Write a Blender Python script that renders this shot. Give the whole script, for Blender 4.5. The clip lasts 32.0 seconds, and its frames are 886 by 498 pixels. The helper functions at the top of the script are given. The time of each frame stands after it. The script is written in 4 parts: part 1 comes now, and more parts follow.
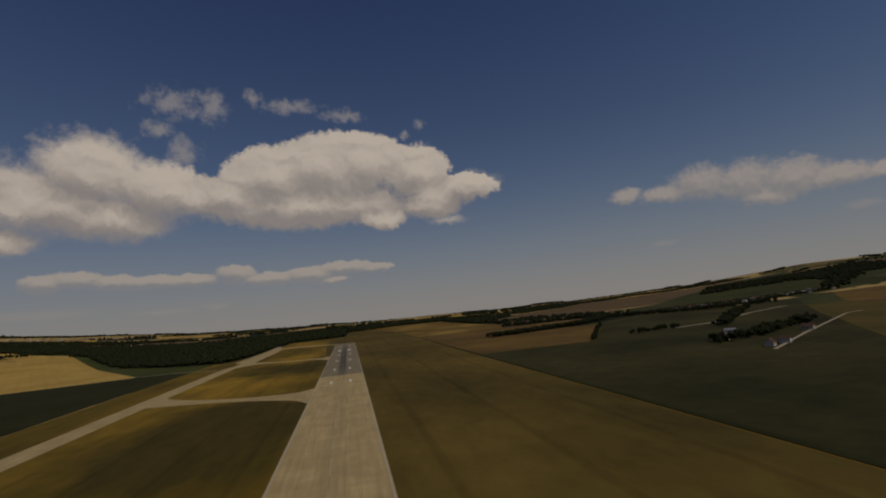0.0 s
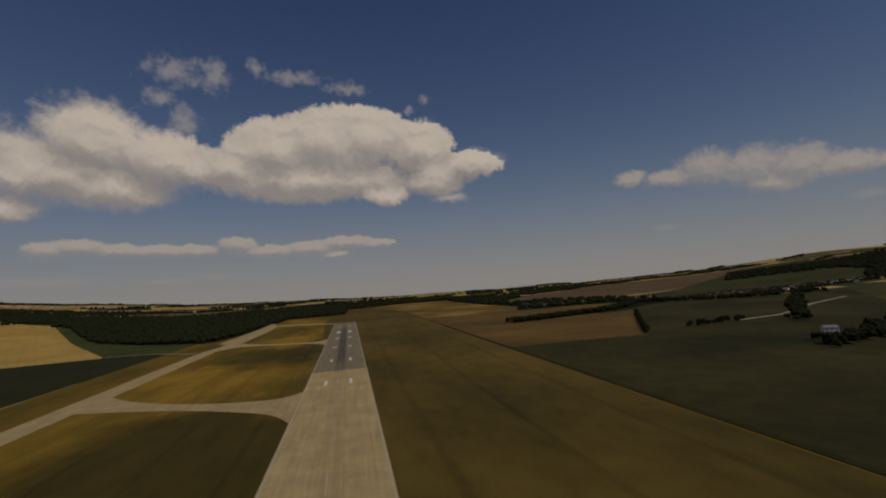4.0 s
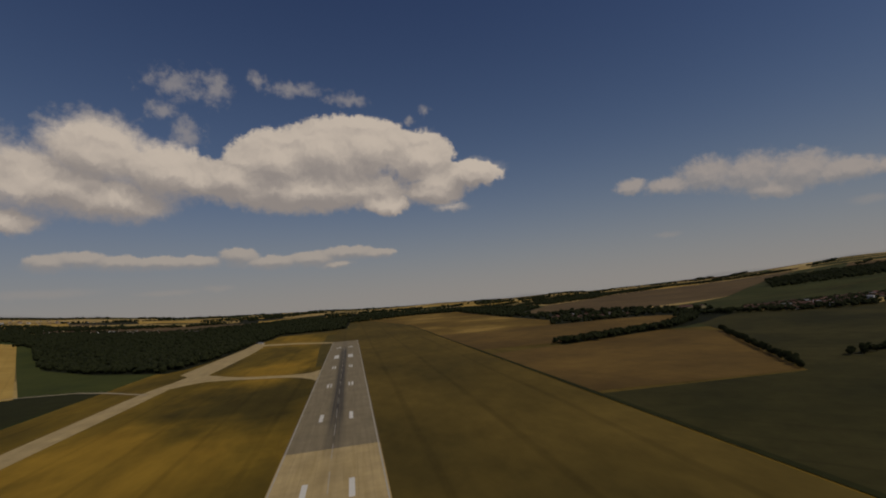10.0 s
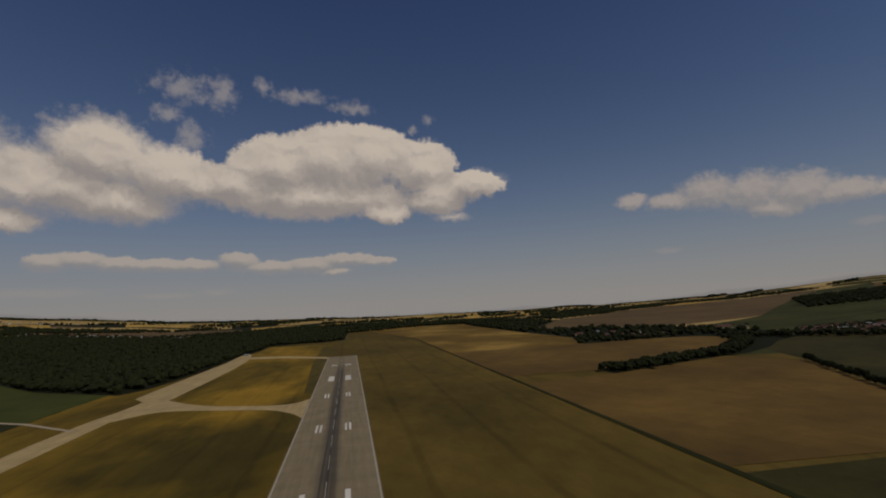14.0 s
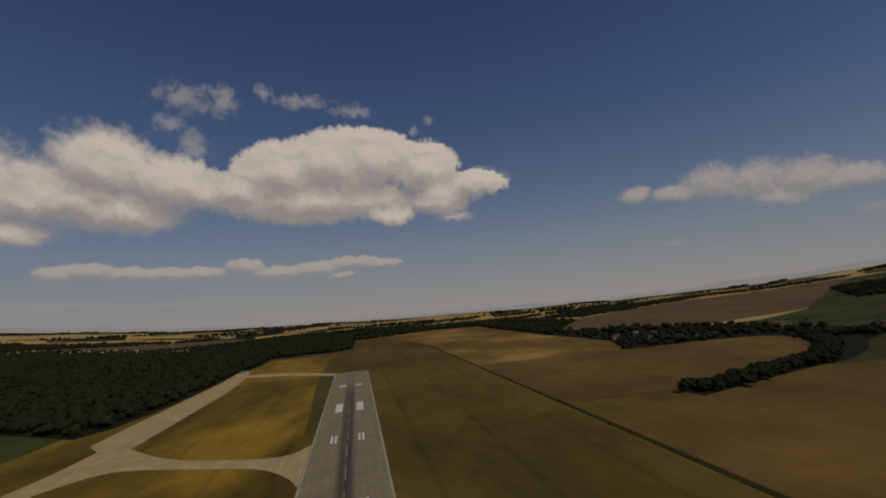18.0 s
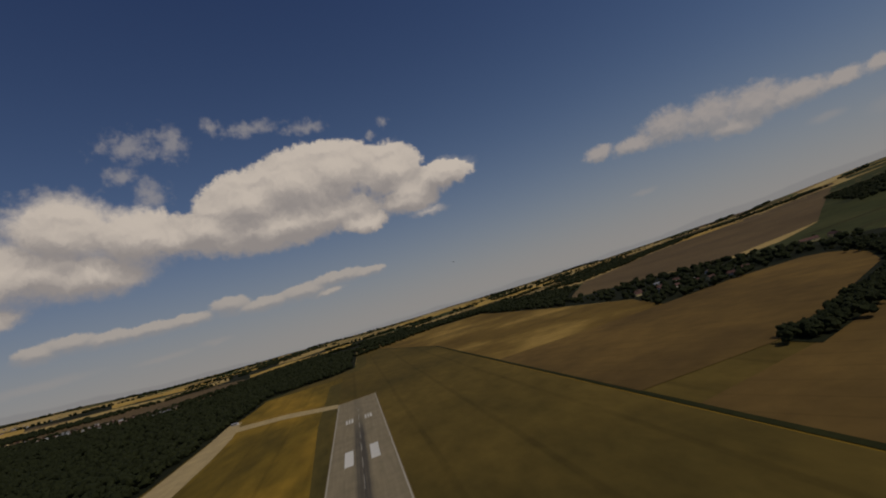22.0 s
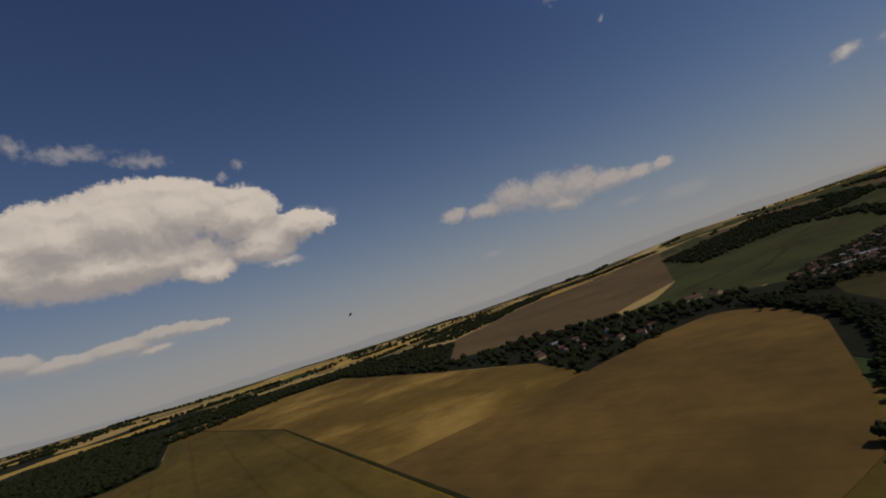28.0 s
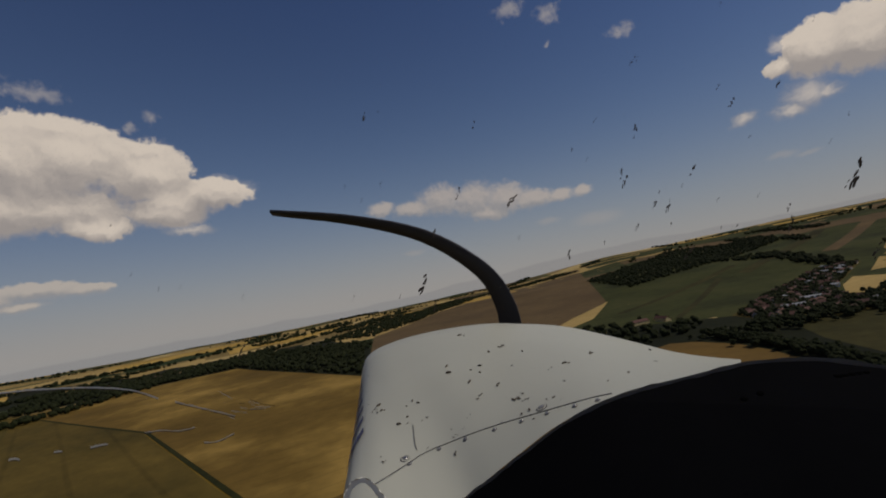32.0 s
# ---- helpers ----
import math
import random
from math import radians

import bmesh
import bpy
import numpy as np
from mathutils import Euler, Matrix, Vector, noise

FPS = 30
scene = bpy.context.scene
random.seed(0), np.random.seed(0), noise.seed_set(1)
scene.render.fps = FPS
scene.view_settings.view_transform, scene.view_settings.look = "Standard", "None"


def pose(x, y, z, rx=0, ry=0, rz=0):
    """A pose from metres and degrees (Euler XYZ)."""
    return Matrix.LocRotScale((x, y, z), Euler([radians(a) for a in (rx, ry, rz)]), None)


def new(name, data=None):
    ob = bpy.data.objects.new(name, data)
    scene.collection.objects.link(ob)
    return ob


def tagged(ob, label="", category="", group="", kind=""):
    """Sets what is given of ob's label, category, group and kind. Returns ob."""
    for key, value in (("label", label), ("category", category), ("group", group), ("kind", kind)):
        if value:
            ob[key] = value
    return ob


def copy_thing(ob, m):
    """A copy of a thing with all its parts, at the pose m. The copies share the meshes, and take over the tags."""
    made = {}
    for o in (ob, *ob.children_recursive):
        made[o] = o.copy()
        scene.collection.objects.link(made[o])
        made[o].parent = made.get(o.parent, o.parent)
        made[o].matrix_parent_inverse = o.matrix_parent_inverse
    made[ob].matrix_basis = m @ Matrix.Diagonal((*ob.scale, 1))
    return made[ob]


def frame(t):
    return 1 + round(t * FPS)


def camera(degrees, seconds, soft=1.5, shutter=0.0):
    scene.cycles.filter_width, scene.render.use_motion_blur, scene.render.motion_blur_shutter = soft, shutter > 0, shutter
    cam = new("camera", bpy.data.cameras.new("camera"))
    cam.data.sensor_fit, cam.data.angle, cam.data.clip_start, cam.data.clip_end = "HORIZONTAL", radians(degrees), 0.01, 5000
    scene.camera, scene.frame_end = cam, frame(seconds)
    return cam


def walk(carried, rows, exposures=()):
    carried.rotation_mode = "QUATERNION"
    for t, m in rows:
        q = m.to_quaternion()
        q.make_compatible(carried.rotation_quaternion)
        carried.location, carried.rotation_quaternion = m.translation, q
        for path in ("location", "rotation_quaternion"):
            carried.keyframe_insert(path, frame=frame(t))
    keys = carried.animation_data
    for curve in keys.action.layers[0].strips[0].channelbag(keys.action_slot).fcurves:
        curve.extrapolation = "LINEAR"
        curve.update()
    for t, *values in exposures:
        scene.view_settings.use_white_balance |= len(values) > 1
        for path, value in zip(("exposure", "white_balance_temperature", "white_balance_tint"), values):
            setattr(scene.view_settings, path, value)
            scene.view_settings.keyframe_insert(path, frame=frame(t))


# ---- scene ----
# ---- the camera and its flight: seconds, x, y, z, yaw, pitch, roll ----
cam = camera(89.0, 32.0, soft=2.0)
FLIGHT = [
    (0, 14.6, -1512.7, 77.6, -11.79, 7.60, 5.71),
    (0.5, 14.2, -1494.9, 78.7, -11.66, 7.47, 4.63),
    (1, 13.9, -1477.1, 79.8, -12.06, 7.09, 4.59),
    (1.5, 13.6, -1459.3, 80.9, -12.25, 7.59, 4.78),
    (2, 13.4, -1441.4, 81.9, -12.31, 6.41, 4.48),
    (2.5, 13.4, -1423.5, 82.7, -12.24, 5.74, 4.02),
    (3, 13.5, -1405.5, 83.4, -12.09, 5.26, 4.03),
    (3.5, 13.8, -1387.4, 84.0, -11.77, 4.75, 4.07),
    (5.5, 15.5, -1314.9, 86.5, -11.92, 5.08, 4.13),
    (6, 16.0, -1296.7, 87.1, -11.61, 5.09, 4.21),
    (6.5, 16.5, -1278.5, 87.8, -11.68, 4.91, 3.25),
    (7, 16.9, -1260.3, 88.4, -11.56, 4.74, 6.12),
    (7.5, 17.3, -1242.1, 89.0, -11.78, 5.22, 5.33),
    (8, 17.4, -1224.0, 89.6, -12.17, 5.33, 4.72),
    (8.5, 17.3, -1206.2, 90.0, -12.50, 5.57, 4.14),
    (9, 16.9, -1188.4, 90.3, -12.62, 6.00, 2.70),
    (9.5, 16.4, -1170.7, 90.6, -12.16, 5.75, 4.26),
    (10, 16.0, -1153.0, 91.0, -11.61, 5.98, 4.54),
    (10.5, 15.7, -1135.4, 91.3, -11.62, 5.85, 2.52),
    (11, 15.4, -1117.8, 91.5, -11.75, 6.16, 2.07),
    (11.5, 15.1, -1100.3, 91.9, -11.35, 6.40, 4.99),
    (12, 14.9, -1082.9, 92.4, -10.78, 6.73, 7.74),
    (12.5, 14.8, -1065.6, 93.0, -10.96, 7.10, 5.46),
    (13, 14.7, -1048.2, 93.8, -11.58, 7.37, 4.12),
    (13.5, 14.7, -1031.0, 94.7, -11.95, 7.46, 3.64),
    (14, 14.5, -1014.0, 95.8, -11.77, 7.22, 3.02),
    (14.5, 14.1, -997.1, 97.1, -10.79, 7.10, 3.24),
    (16.5, 12.6, -931.6, 103.2, -10.27, 7.44, 6.42),
    (17, 12.6, -916.0, 104.8, -11.48, 7.74, 3.67),
    (17.5, 12.7, -900.7, 106.2, -11.57, 7.23, 4.01),
    (18, 12.9, -885.3, 107.6, -10.93, 7.25, 4.82),
    (18.5, 13.2, -870.2, 108.8, -10.66, 6.91, 5.75),
    (19, 13.5, -855.2, 109.9, -10.92, 6.75, 5.89),
    (19.5, 14.0, -840.2, 110.9, -11.40, 6.61, 7.32),
    (20, 14.8, -824.9, 111.8, -11.65, 6.55, 8.86),
    (20.5, 15.7, -809.1, 112.4, -11.74, 6.45, 10.58),
    (21, 17.0, -793.3, 112.3, -11.47, 6.40, 12.53),
    (21.5, 18.5, -777.7, 112.1, -11.47, 6.25, 15.36),
    (22, 20.4, -762.3, 112.0, -11.92, 6.31, 17.01),
    (22.5, 22.6, -747.1, 111.8, -13.39, 6.33, 17.94),
    (23, 25.1, -732.1, 111.7, -15.33, 6.00, 18.73),
    (23.5, 27.8, -717.1, 112.1, -17.24, 5.92, 18.61),
    (24, 30.7, -701.7, 113.0, -19.17, 5.77, 18.50),
    (24.5, 33.8, -684.3, 114.6, -20.67, 5.69, 18.18),
    (25, 37.1, -666.2, 116.7, -22.17, 5.61, 17.86),
    (27.5, 57.5, -572.6, 128.6, -29.39, 7.86, 16.76),
    (28, 62.2, -554.9, 130.3, -30.55, 7.74, 16.96),
    (28.5, 67.2, -537.9, 131.7, -32.08, 7.60, 17.14),
    (29, 72.5, -521.4, 132.9, -33.42, 7.83, 15.88),
    (29.5, 78.0, -505.3, 133.8, -35.00, 7.58, 13.96),
    (30, 83.8, -489.4, 134.6, -36.58, 7.05, 12.93),
    (30.5, 89.6, -473.6, 135.3, -37.78, 6.24, 12.67),
    (31, 95.5, -457.9, 136.0, -38.98, 5.71, 12.05),
    (31.5, 101.3, -442.1, 136.7, -40.09, 5.33, 10.89),
    (32, 106.9, -426.1, 137.6, -41.57, 4.87, 10.09),
]
walk(cam, [(t, pose(x, y, z, 90 + pitch, roll, yaw)) for t, x, y, z, yaw, pitch, roll in FLIGHT],
     exposures=[(0.0, -0.93, 6950.0, 12.0), (4.0, -0.86, 6950.0, 12.0), (9.0, -0.72, 7000.0, 12.0), (18.0, -0.72, 6800.0, 12.0), (24.0, -0.63, 6750.0, 11.0), (32.0, -0.50, 6800.0, 11.0)])

# ---- world: clear summer sky with cumulus, one sun ----
SUN_AZ, SUN_EL = -140.0, 52.0      # degrees, azimuth counted to the left of the runway's direction
SKY = 0.075


class Tree:
    """Short-hand for building node trees."""

    def __init__(self, tree):
        self.t = tree
        self.n = tree.nodes
        self.n.clear()

    def add(self, kind, **props):
        node = self.n.new(kind)
        for key, value in props.items():
            setattr(node, key, value)
        return node

    def put(self, sock, value):
        if isinstance(value, bpy.types.NodeSocket):
            self.t.links.new(value, sock)
        elif value is not None:
            sock.default_value = value

    def math(self, op, a, b=None, c=None, clamp=False):
        node = self.add("ShaderNodeMath", operation=op, use_clamp=clamp)
        for i, v in enumerate((a, b, c)):
            self.put(node.inputs[i], v)
        return node.outputs[0]

    def vec(self, op, a, b=None, c=None):
        node = self.add("ShaderNodeVectorMath", operation=op)
        for i, v in enumerate((a, b, c)):
            self.put(node.inputs[i], v)
        return node.outputs[1] if op in ("LENGTH", "DISTANCE", "DOT_PRODUCT") else node.outputs[0]

    def noise(self, vector, scale, detail=4.0, rough=0.55, colour=False):
        node = self.add("ShaderNodeTexNoise")
        self.put(node.inputs["Vector"], vector)
        for key, v in (("Scale", scale), ("Detail", detail), ("Roughness", rough)):
            node.inputs[key].default_value = v
        return node.outputs["Color" if colour else "Fac"]

    def ramp(self, fac, stops):
        node = self.add("ShaderNodeValToRGB")
        self.put(node.inputs[0], fac)
        els = node.color_ramp.elements
        while len(els) < len(stops):
            els.new(0.5)
        for e, (at, col) in zip(els, stops):
            e.position = at
            e.color = (*col, 1) if isinstance(col, tuple) else (col, col, col, 1)
        return node.outputs[0]

    def mix(self, fac, a, b, blend="MIX"):
        node = self.add("ShaderNodeMix", data_type="RGBA", blend_type=blend)
        self.put(node.inputs[0], fac)
        for sock, v in ((node.inputs[6], a), (node.inputs[7], b)):
            self.put(sock, (*v, 1) if isinstance(v, tuple) and len(v) == 3 else v)
        return node.outputs[2]

    def step(self, x, low, high):
        node = self.add("ShaderNodeMapRange", interpolation_type="SMOOTHSTEP")
        for i, v in enumerate((x, low, high, 0.0, 1.0)):
            self.put(node.inputs[i], v)
        return node.outputs[0]


# Cumulus: rows of azimuth, elevation, half width, half height, in degrees of sky.
MAIN_CLOUD = [(1.0, 18.6, 8.5, 4.3), (-3.0, 19.4, 6.6, 3.5), (7.9, 17.7, 5.6, 3.6), (13.0, 15.4, 4.6, 2.7), (-9.9, 17.7, 4.8, 3.3), (3.9, 14.1, 13.0, 2.7),
              (-16.2, 15.0, 4.4, 1.75), (-5.2, 12.1, 3.5, 1.3), (-11.8, 13.6, 4.2, 2.0), (16.3, 15.2, 3.2, 1.9)]
LEFT_CLOUD = [(25.6, 17.0, 4.8, 3.5), (19.9, 15.7, 4.9, 3.1), (30.7, 14.1, 4.0, 2.9), (24.4, 12.6, 6.6, 2.1), (35.5, 14.0, 4.2, 3.5), (33.0, 10.3, 3.4, 1.4),
              (28.2, 13.6, 5.0, 2.4), (41.0, 12.9, 5.0, 3.9)]
HIGH_CLOUD = [(-84.9, 16.3, 3.3, 2.8), (-88.4, 15.6, 3.2, 3.2), (-81.8, 15.6, 1.2, 1.0), (-93.0, 14.7, 5.0, 3.6), (-100.0, 15.0, 6.0, 4.2)]
# brighter billows that stand out before the big clouds
PUFFS = [(-17.3, 15.5, 3.3, 1.5), (-5.2, 12.0, 3.3, 1.15), (-11.9, 14.6, 3.0, 1.7), (-13.5, 11.4, 2.7, 0.65), (-2.0, 21.6, 5.1, 1.1), (6.5, 20.2, 3.7, 1.1), (-9.7, 19.9, 3.4, 1.2),
         (11.6, 17.6, 2.2, 1.0), (25.4, 18.6, 3.0, 1.3), (18.5, 15.8, 2.6, 1.5), (32.1, 13.1, 2.6, 1.4), (-83.5, 12.3, 2.0, 1.6), (-82.0, 11.2, 1.6, 0.8), (-85.0, 12.0, 1.3, 1.0),
         (-78.4, 11.8, 1.4, 0.75), (-82.2, 17.6, 1.0, 1.1)]
LOW_CLOUD = [(29.4, 6.2, 1.8, 0.8), (27.0, 6.5, 2.4, 0.8), (23.8, 6.1, 2.6, 0.72), (20.3, 6.0, 2.8, 0.7), (16.9, 6.0, 2.5, 0.66), (12.4, 6.5, 2.1, 0.95), (8.7, 5.7, 3.3, 0.78),
             (4.1, 5.9, 3.2, 0.85), (-0.1, 6.4, 3.6, 0.75), (-3.8, 6.1, 2.2, 0.5), (1.3, 5.0, 1.7, 0.42)]
RIGHT_CLOUD = [(-35.4, 11.0, 1.7, 0.85), (-43.2, 11.0, 2.9, 1.9), (-47.2, 10.2, 3.3, 2.1), (-51.4, 9.6, 3.0, 1.8), (-54.8, 9.0, 2.7, 1.2), (-58.0, 8.7, 1.8, 0.8), (-60.6, 8.5, 1.2, 0.7),
               (-39.6, 10.4, 2.5, 1.0), (-49.2, 8.4, 3.2, 1.1)]
WISPS = [(18.4, 24.9, 2.9, 1.5), (14.5, 25.0, 1.7, 1.7), (20.0, 22.2, 1.6, 0.8), (17.5, 20.0, 1.6, 1.8), (9.7, 26.3, 1.0, 0.9), (5.4, 25.6, 3.4, 0.8), (-1.0, 24.7, 2.5, 0.75),
         (-11.2, 23.1, 0.8, 0.6), (29.9, 19.5, 0.9, 0.5), (26.1, 20.7, 2.9, 0.9), (-9.0, 22.0, 0.7, 0.55), (34.0, 17.4, 2.6, 1.6), (-56.4, 30.6, 1.7, 0.8), (-60.8, 28.8, 1.5, 0.9),
         (-68.6, 24.6, 1.4, 0.7), (-60.1, 25.8, 0.4, 0.35)]
VEILS = [(14.7, 2.9, 1.8, 0.4), (-38.7, 4.9, 1.6, 0.35), (19.7, 2.7, 3.1, 0.36), (-61.8, 5.0, 3.0, 0.9), (-56.0, 5.8, 1.6, 0.5), (-80.6, 7.1, 1.5, 0.38), (-82.6, 6.7, 1.2, 0.25), (30.0, 3.2, 5.0, 0.5)]


def build_world():
    world = bpy.data.worlds.new("sky")
    scene.world = world
    world.use_nodes = True
    k = Tree(world.node_tree)
    out = k.add("ShaderNodeOutputWorld")
    sky = k.add("ShaderNodeTexSky", sky_type="NISHITA", sun_disc=False, sun_elevation=radians(SUN_EL), sun_rotation=radians(-SUN_AZ),
                altitude=250.0, air_density=1.0, dust_density=0.7, ozone_density=3.5)
    way = k.add("ShaderNodeTexCoord").outputs["Generated"]
    sep = k.add("ShaderNodeSeparateXYZ")
    k.put(sep.inputs[0], way)
    x, y, z = sep.outputs
    az = k.math("MULTIPLY", k.math("ARCTAN2", k.math("MULTIPLY", x, -1.0), y), 57.29578)
    el = k.math("MULTIPLY", k.math("ARCSINE", z), 57.29578)
    uv = k.add("ShaderNodeCombineXYZ")
    k.put(uv.inputs[0], az)
    k.put(uv.inputs[1], el)
    plane = uv.outputs[0]

    def warp(vector, scale, amount, detail):
        n = k.noise(vector, scale, detail, 0.6, colour=True)
        return k.vec("MULTIPLY_ADD", k.vec("SUBTRACT", n, (0.5, 0.5, 0.5)), (amount, amount * 0.8, 0.0), vector)

    puffy = warp(warp(warp(plane, 0.2, 2.2, 2.0), 0.65, 1.5, 3.0), 2.0, 0.75, 3.0)
    fine = k.noise(plane, 1.1, 9.0, 0.62)
    broad = k.noise(plane, 0.28, 5.0, 0.55)

    def density(rows, vector):
        best = None
        for u, v, ru, rv in rows:
            q = k.vec("MULTIPLY", k.vec("SUBTRACT", vector, (u, v, 0.0)), (1 / ru, 1 / rv, 0.0))
            d = k.vec("LENGTH", q)
            if best is None:
                best = d
            else:
                node = k.add("ShaderNodeMath", operation="SMOOTH_MIN")
                k.put(node.inputs[0], best)
                k.put(node.inputs[1], d)
                node.inputs[2].default_value = 0.25
                best = node.outputs[0]
        return k.math("SUBTRACT", 1.0, best)

    def billow(scale, shift, detail):
        """Relief of the cloud's lumps as the sun sees it: bright where a lump faces up and to the right."""
        here = k.noise(puffy, scale, detail, 0.55)
        beyond = k.noise(k.vec("ADD", puffy, (-0.45 * shift, shift, 0.0)), scale, detail, 0.55)
        return k.math("SUBTRACT", here, beyond)

    HEAVY = MAIN_CLOUD + LEFT_CLOUD + HIGH_CLOUD
    heavy = density(HEAVY, puffy)
    rough = k.math("MULTIPLY_ADD", k.math("SUBTRACT", fine, 0.5), 0.42, heavy)
    # lit tops and sun-facing sides, greyer undersides: density here against density a little way towards the sun
    big = k.math("SUBTRACT", heavy, density(HEAVY, k.vec("ADD", puffy, (-0.7, 1.7, 0.0))))
    # crisp tops, soft undersides, and a feathery outline on the older cloud
    under = k.math("SUBTRACT", 1.0, k.step(big, -0.35, 0.1))
    spread = k.math("MULTIPLY_ADD", k.step(az, 15.0, 20.0), 0.17, k.math("MULTIPLY_ADD", under, 0.13, 0.08))
    m_heavy = k.step(rough, k.math("MULTIPLY", spread, -0.8), k.math("MULTIPLY", spread, 1.3))
    puff = density(PUFFS, puffy)
    puff_sun = density(PUFFS, k.vec("ADD", puffy, (-0.4, 0.9, 0.0)))
    m_puff = k.math("MULTIPLY", k.step(k.math("MULTIPLY_ADD", k.math("SUBTRACT", fine, 0.5), 0.6, puff), -0.25, 0.9), 0.75)
    light = k.math("MULTIPLY_ADD", big, 0.95, 0.34)
    light = k.math("MULTIPLY_ADD", billow(0.3, 1.2, 2.0), 0.6, light)
    light = k.math("MULTIPLY_ADD", billow(0.9, 0.42, 3.0), 0.5, light)
    light = k.math("MULTIPLY_ADD", k.math("SUBTRACT", broad, 0.5), 0.35, light)
    # the shaded base of the cloud bank
    light = k.math("MULTIPLY_ADD", k.step(el, 12.0, 20.0), 0.34, k.math("SUBTRACT", light, 0.22))
    heavy_col = k.mix(k.step(light, -0.25, 1.05), CLOUD_GREY, CLOUD_LIT)
    puff_light = k.math("MULTIPLY_ADD", billow(0.9, 0.42, 4.0), 1.0, k.math("SUBTRACT", puff, puff_sun))
    heavy_col = k.mix(m_puff, heavy_col, k.mix(k.step(puff_light, -0.65, 0.5), CLOUD_MID, CLOUD_LIT))
    low_way = warp(plane, 0.8, 1.1, 5.0)
    low = density(LOW_CLOUD, low_way)
    low_sun = density(LOW_CLOUD, k.vec("ADD", low_way, (-0.2, 0.55, 0.0)))
    low_light = k.math("SUBTRACT", low, low_sun)
    low_edge = k.math("MULTIPLY_ADD", k.math("SUBTRACT", 1.0, k.step(low_light, -0.4, 0.15)), 0.55, 0.18)
    m_low = k.math("MULTIPLY", k.step(k.math("MULTIPLY_ADD", k.math("SUBTRACT", fine, 0.5), 0.8, low), k.math("MULTIPLY", low_edge, -1.0), low_edge), 0.76)
    low_col = k.mix(k.step(low_light, -0.5, 0.6), CLOUD_LOW_GREY, CLOUD_LOW)
    torn = k.math("MULTIPLY", k.math("SUBTRACT", k.noise(plane, 0.9, 6.0, 0.6), 0.45), 2.6)
    m_thin = k.math("MULTIPLY", k.step(k.math("SUBTRACT", density(WISPS, warp(plane, 0.5, 2.2, 6.0)), torn), -0.5, 0.95), 0.6)
    m_veil = k.math("MULTIPLY", k.step(density(VEILS, warp(plane, 0.6, 0.9, 5.0)), -0.3, 0.8), 0.3)
    soft_way = warp(warp(plane, 0.3, 1.8, 3.0), 1.2, 0.9, 4.0)
    soft = density(RIGHT_CLOUD, soft_way)
    soft_light = k.math("SUBTRACT", soft, density(RIGHT_CLOUD, k.vec("ADD", soft_way, (-0.4, 0.9, 0.0))))
    soft_light = k.math("MULTIPLY_ADD", billow(0.9, 0.42, 4.0), 1.2, soft_light)
    m_soft = k.math("MULTIPLY", k.step(k.math("MULTIPLY_ADD", k.math("SUBTRACT", fine, 0.5), 0.9, soft), -0.25, 0.45), 0.72)
    soft_col = k.mix(k.step(soft_light, -0.55, 0.75), CLOUD_LOW_GREY, CLOUD_SOFT)
    # deep blue overhead, grey summer haze towards the horizon
    clear = k.mix(1.0, sky.outputs[0], SKY_TINT, "MULTIPLY")
    up = k.math("ABSOLUTE", el)
    clear = k.mix(k.math("MULTIPLY", k.math("POWER", 2.718, k.math("DIVIDE", up, -15.0)), 0.88), clear, PALE)
    murk = k.math("POWER", 2.718, k.math("MULTIPLY", k.math("POWER", k.math("DIVIDE", up, 7.6), 1.4), -1.0))
    clear = k.mix(k.math("MULTIPLY", murk, 0.93), clear, HAZE)
    # blue-grey hills in the haze, beyond the land that is built
    crest = k.math("MULTIPLY_ADD", k.step(az, -28.0, -64.0), 2.0, k.math("MULTIPLY_ADD", k.step(az, 6.0, 38.0), 2.2, -0.75))
    ridge_way = k.add("ShaderNodeCombineXYZ")
    k.put(ridge_way.inputs[0], az)
    crest = k.math("MULTIPLY_ADD", k.noise(ridge_way.outputs[0], 0.11, 5.0, 0.5), 1.5, k.math("SUBTRACT", crest, 0.75))
    m_hill = k.math("MULTIPLY", k.math("SUBTRACT", 1.0, k.step(k.math("SUBTRACT", el, crest), -0.12, 0.14)), 0.45)
    clear = k.mix(m_hill, clear, FAR_HILLS)
    colour = k.mix(m_veil, clear, CLOUD_VEIL)
    colour = k.mix(m_thin, colour, CLOUD_THIN)
    colour = k.mix(m_low, colour, low_col)
    colour = k.mix(m_soft, colour, soft_col)
    colour = k.mix(k.math("MAXIMUM", m_heavy, m_puff), colour, heavy_col)
    back = k.add("ShaderNodeBackground")
    k.put(back.inputs[0], colour)
    back.inputs[1].default_value = SKY
    k.put(out.inputs[0], back.outputs[0])


# radiance of the clouds relative to the sky texture
CLOUD_LIT, CLOUD_GREY, CLOUD_LOW, CLOUD_LOW_GREY = (10.8, 9.7, 8.6), (5.5, 5.1, 5.0), (8.4, 7.5, 6.6), (5.3, 5.05, 5.0)
CLOUD_MID = (6.9, 6.3, 6.0)
CLOUD_THIN, CLOUD_VEIL, CLOUD_SOFT = (6.6, 6.2, 6.1), (6.6, 6.0, 5.6), (8.2, 7.2, 6.4)
FAR_HILLS = (3.7, 3.75, 3.95)
SKY_TINT, PALE, HAZE = (0.345, 0.45, 0.77), (3.1, 4.85, 6.3), (5.5, 5.3, 5.15)
build_world()

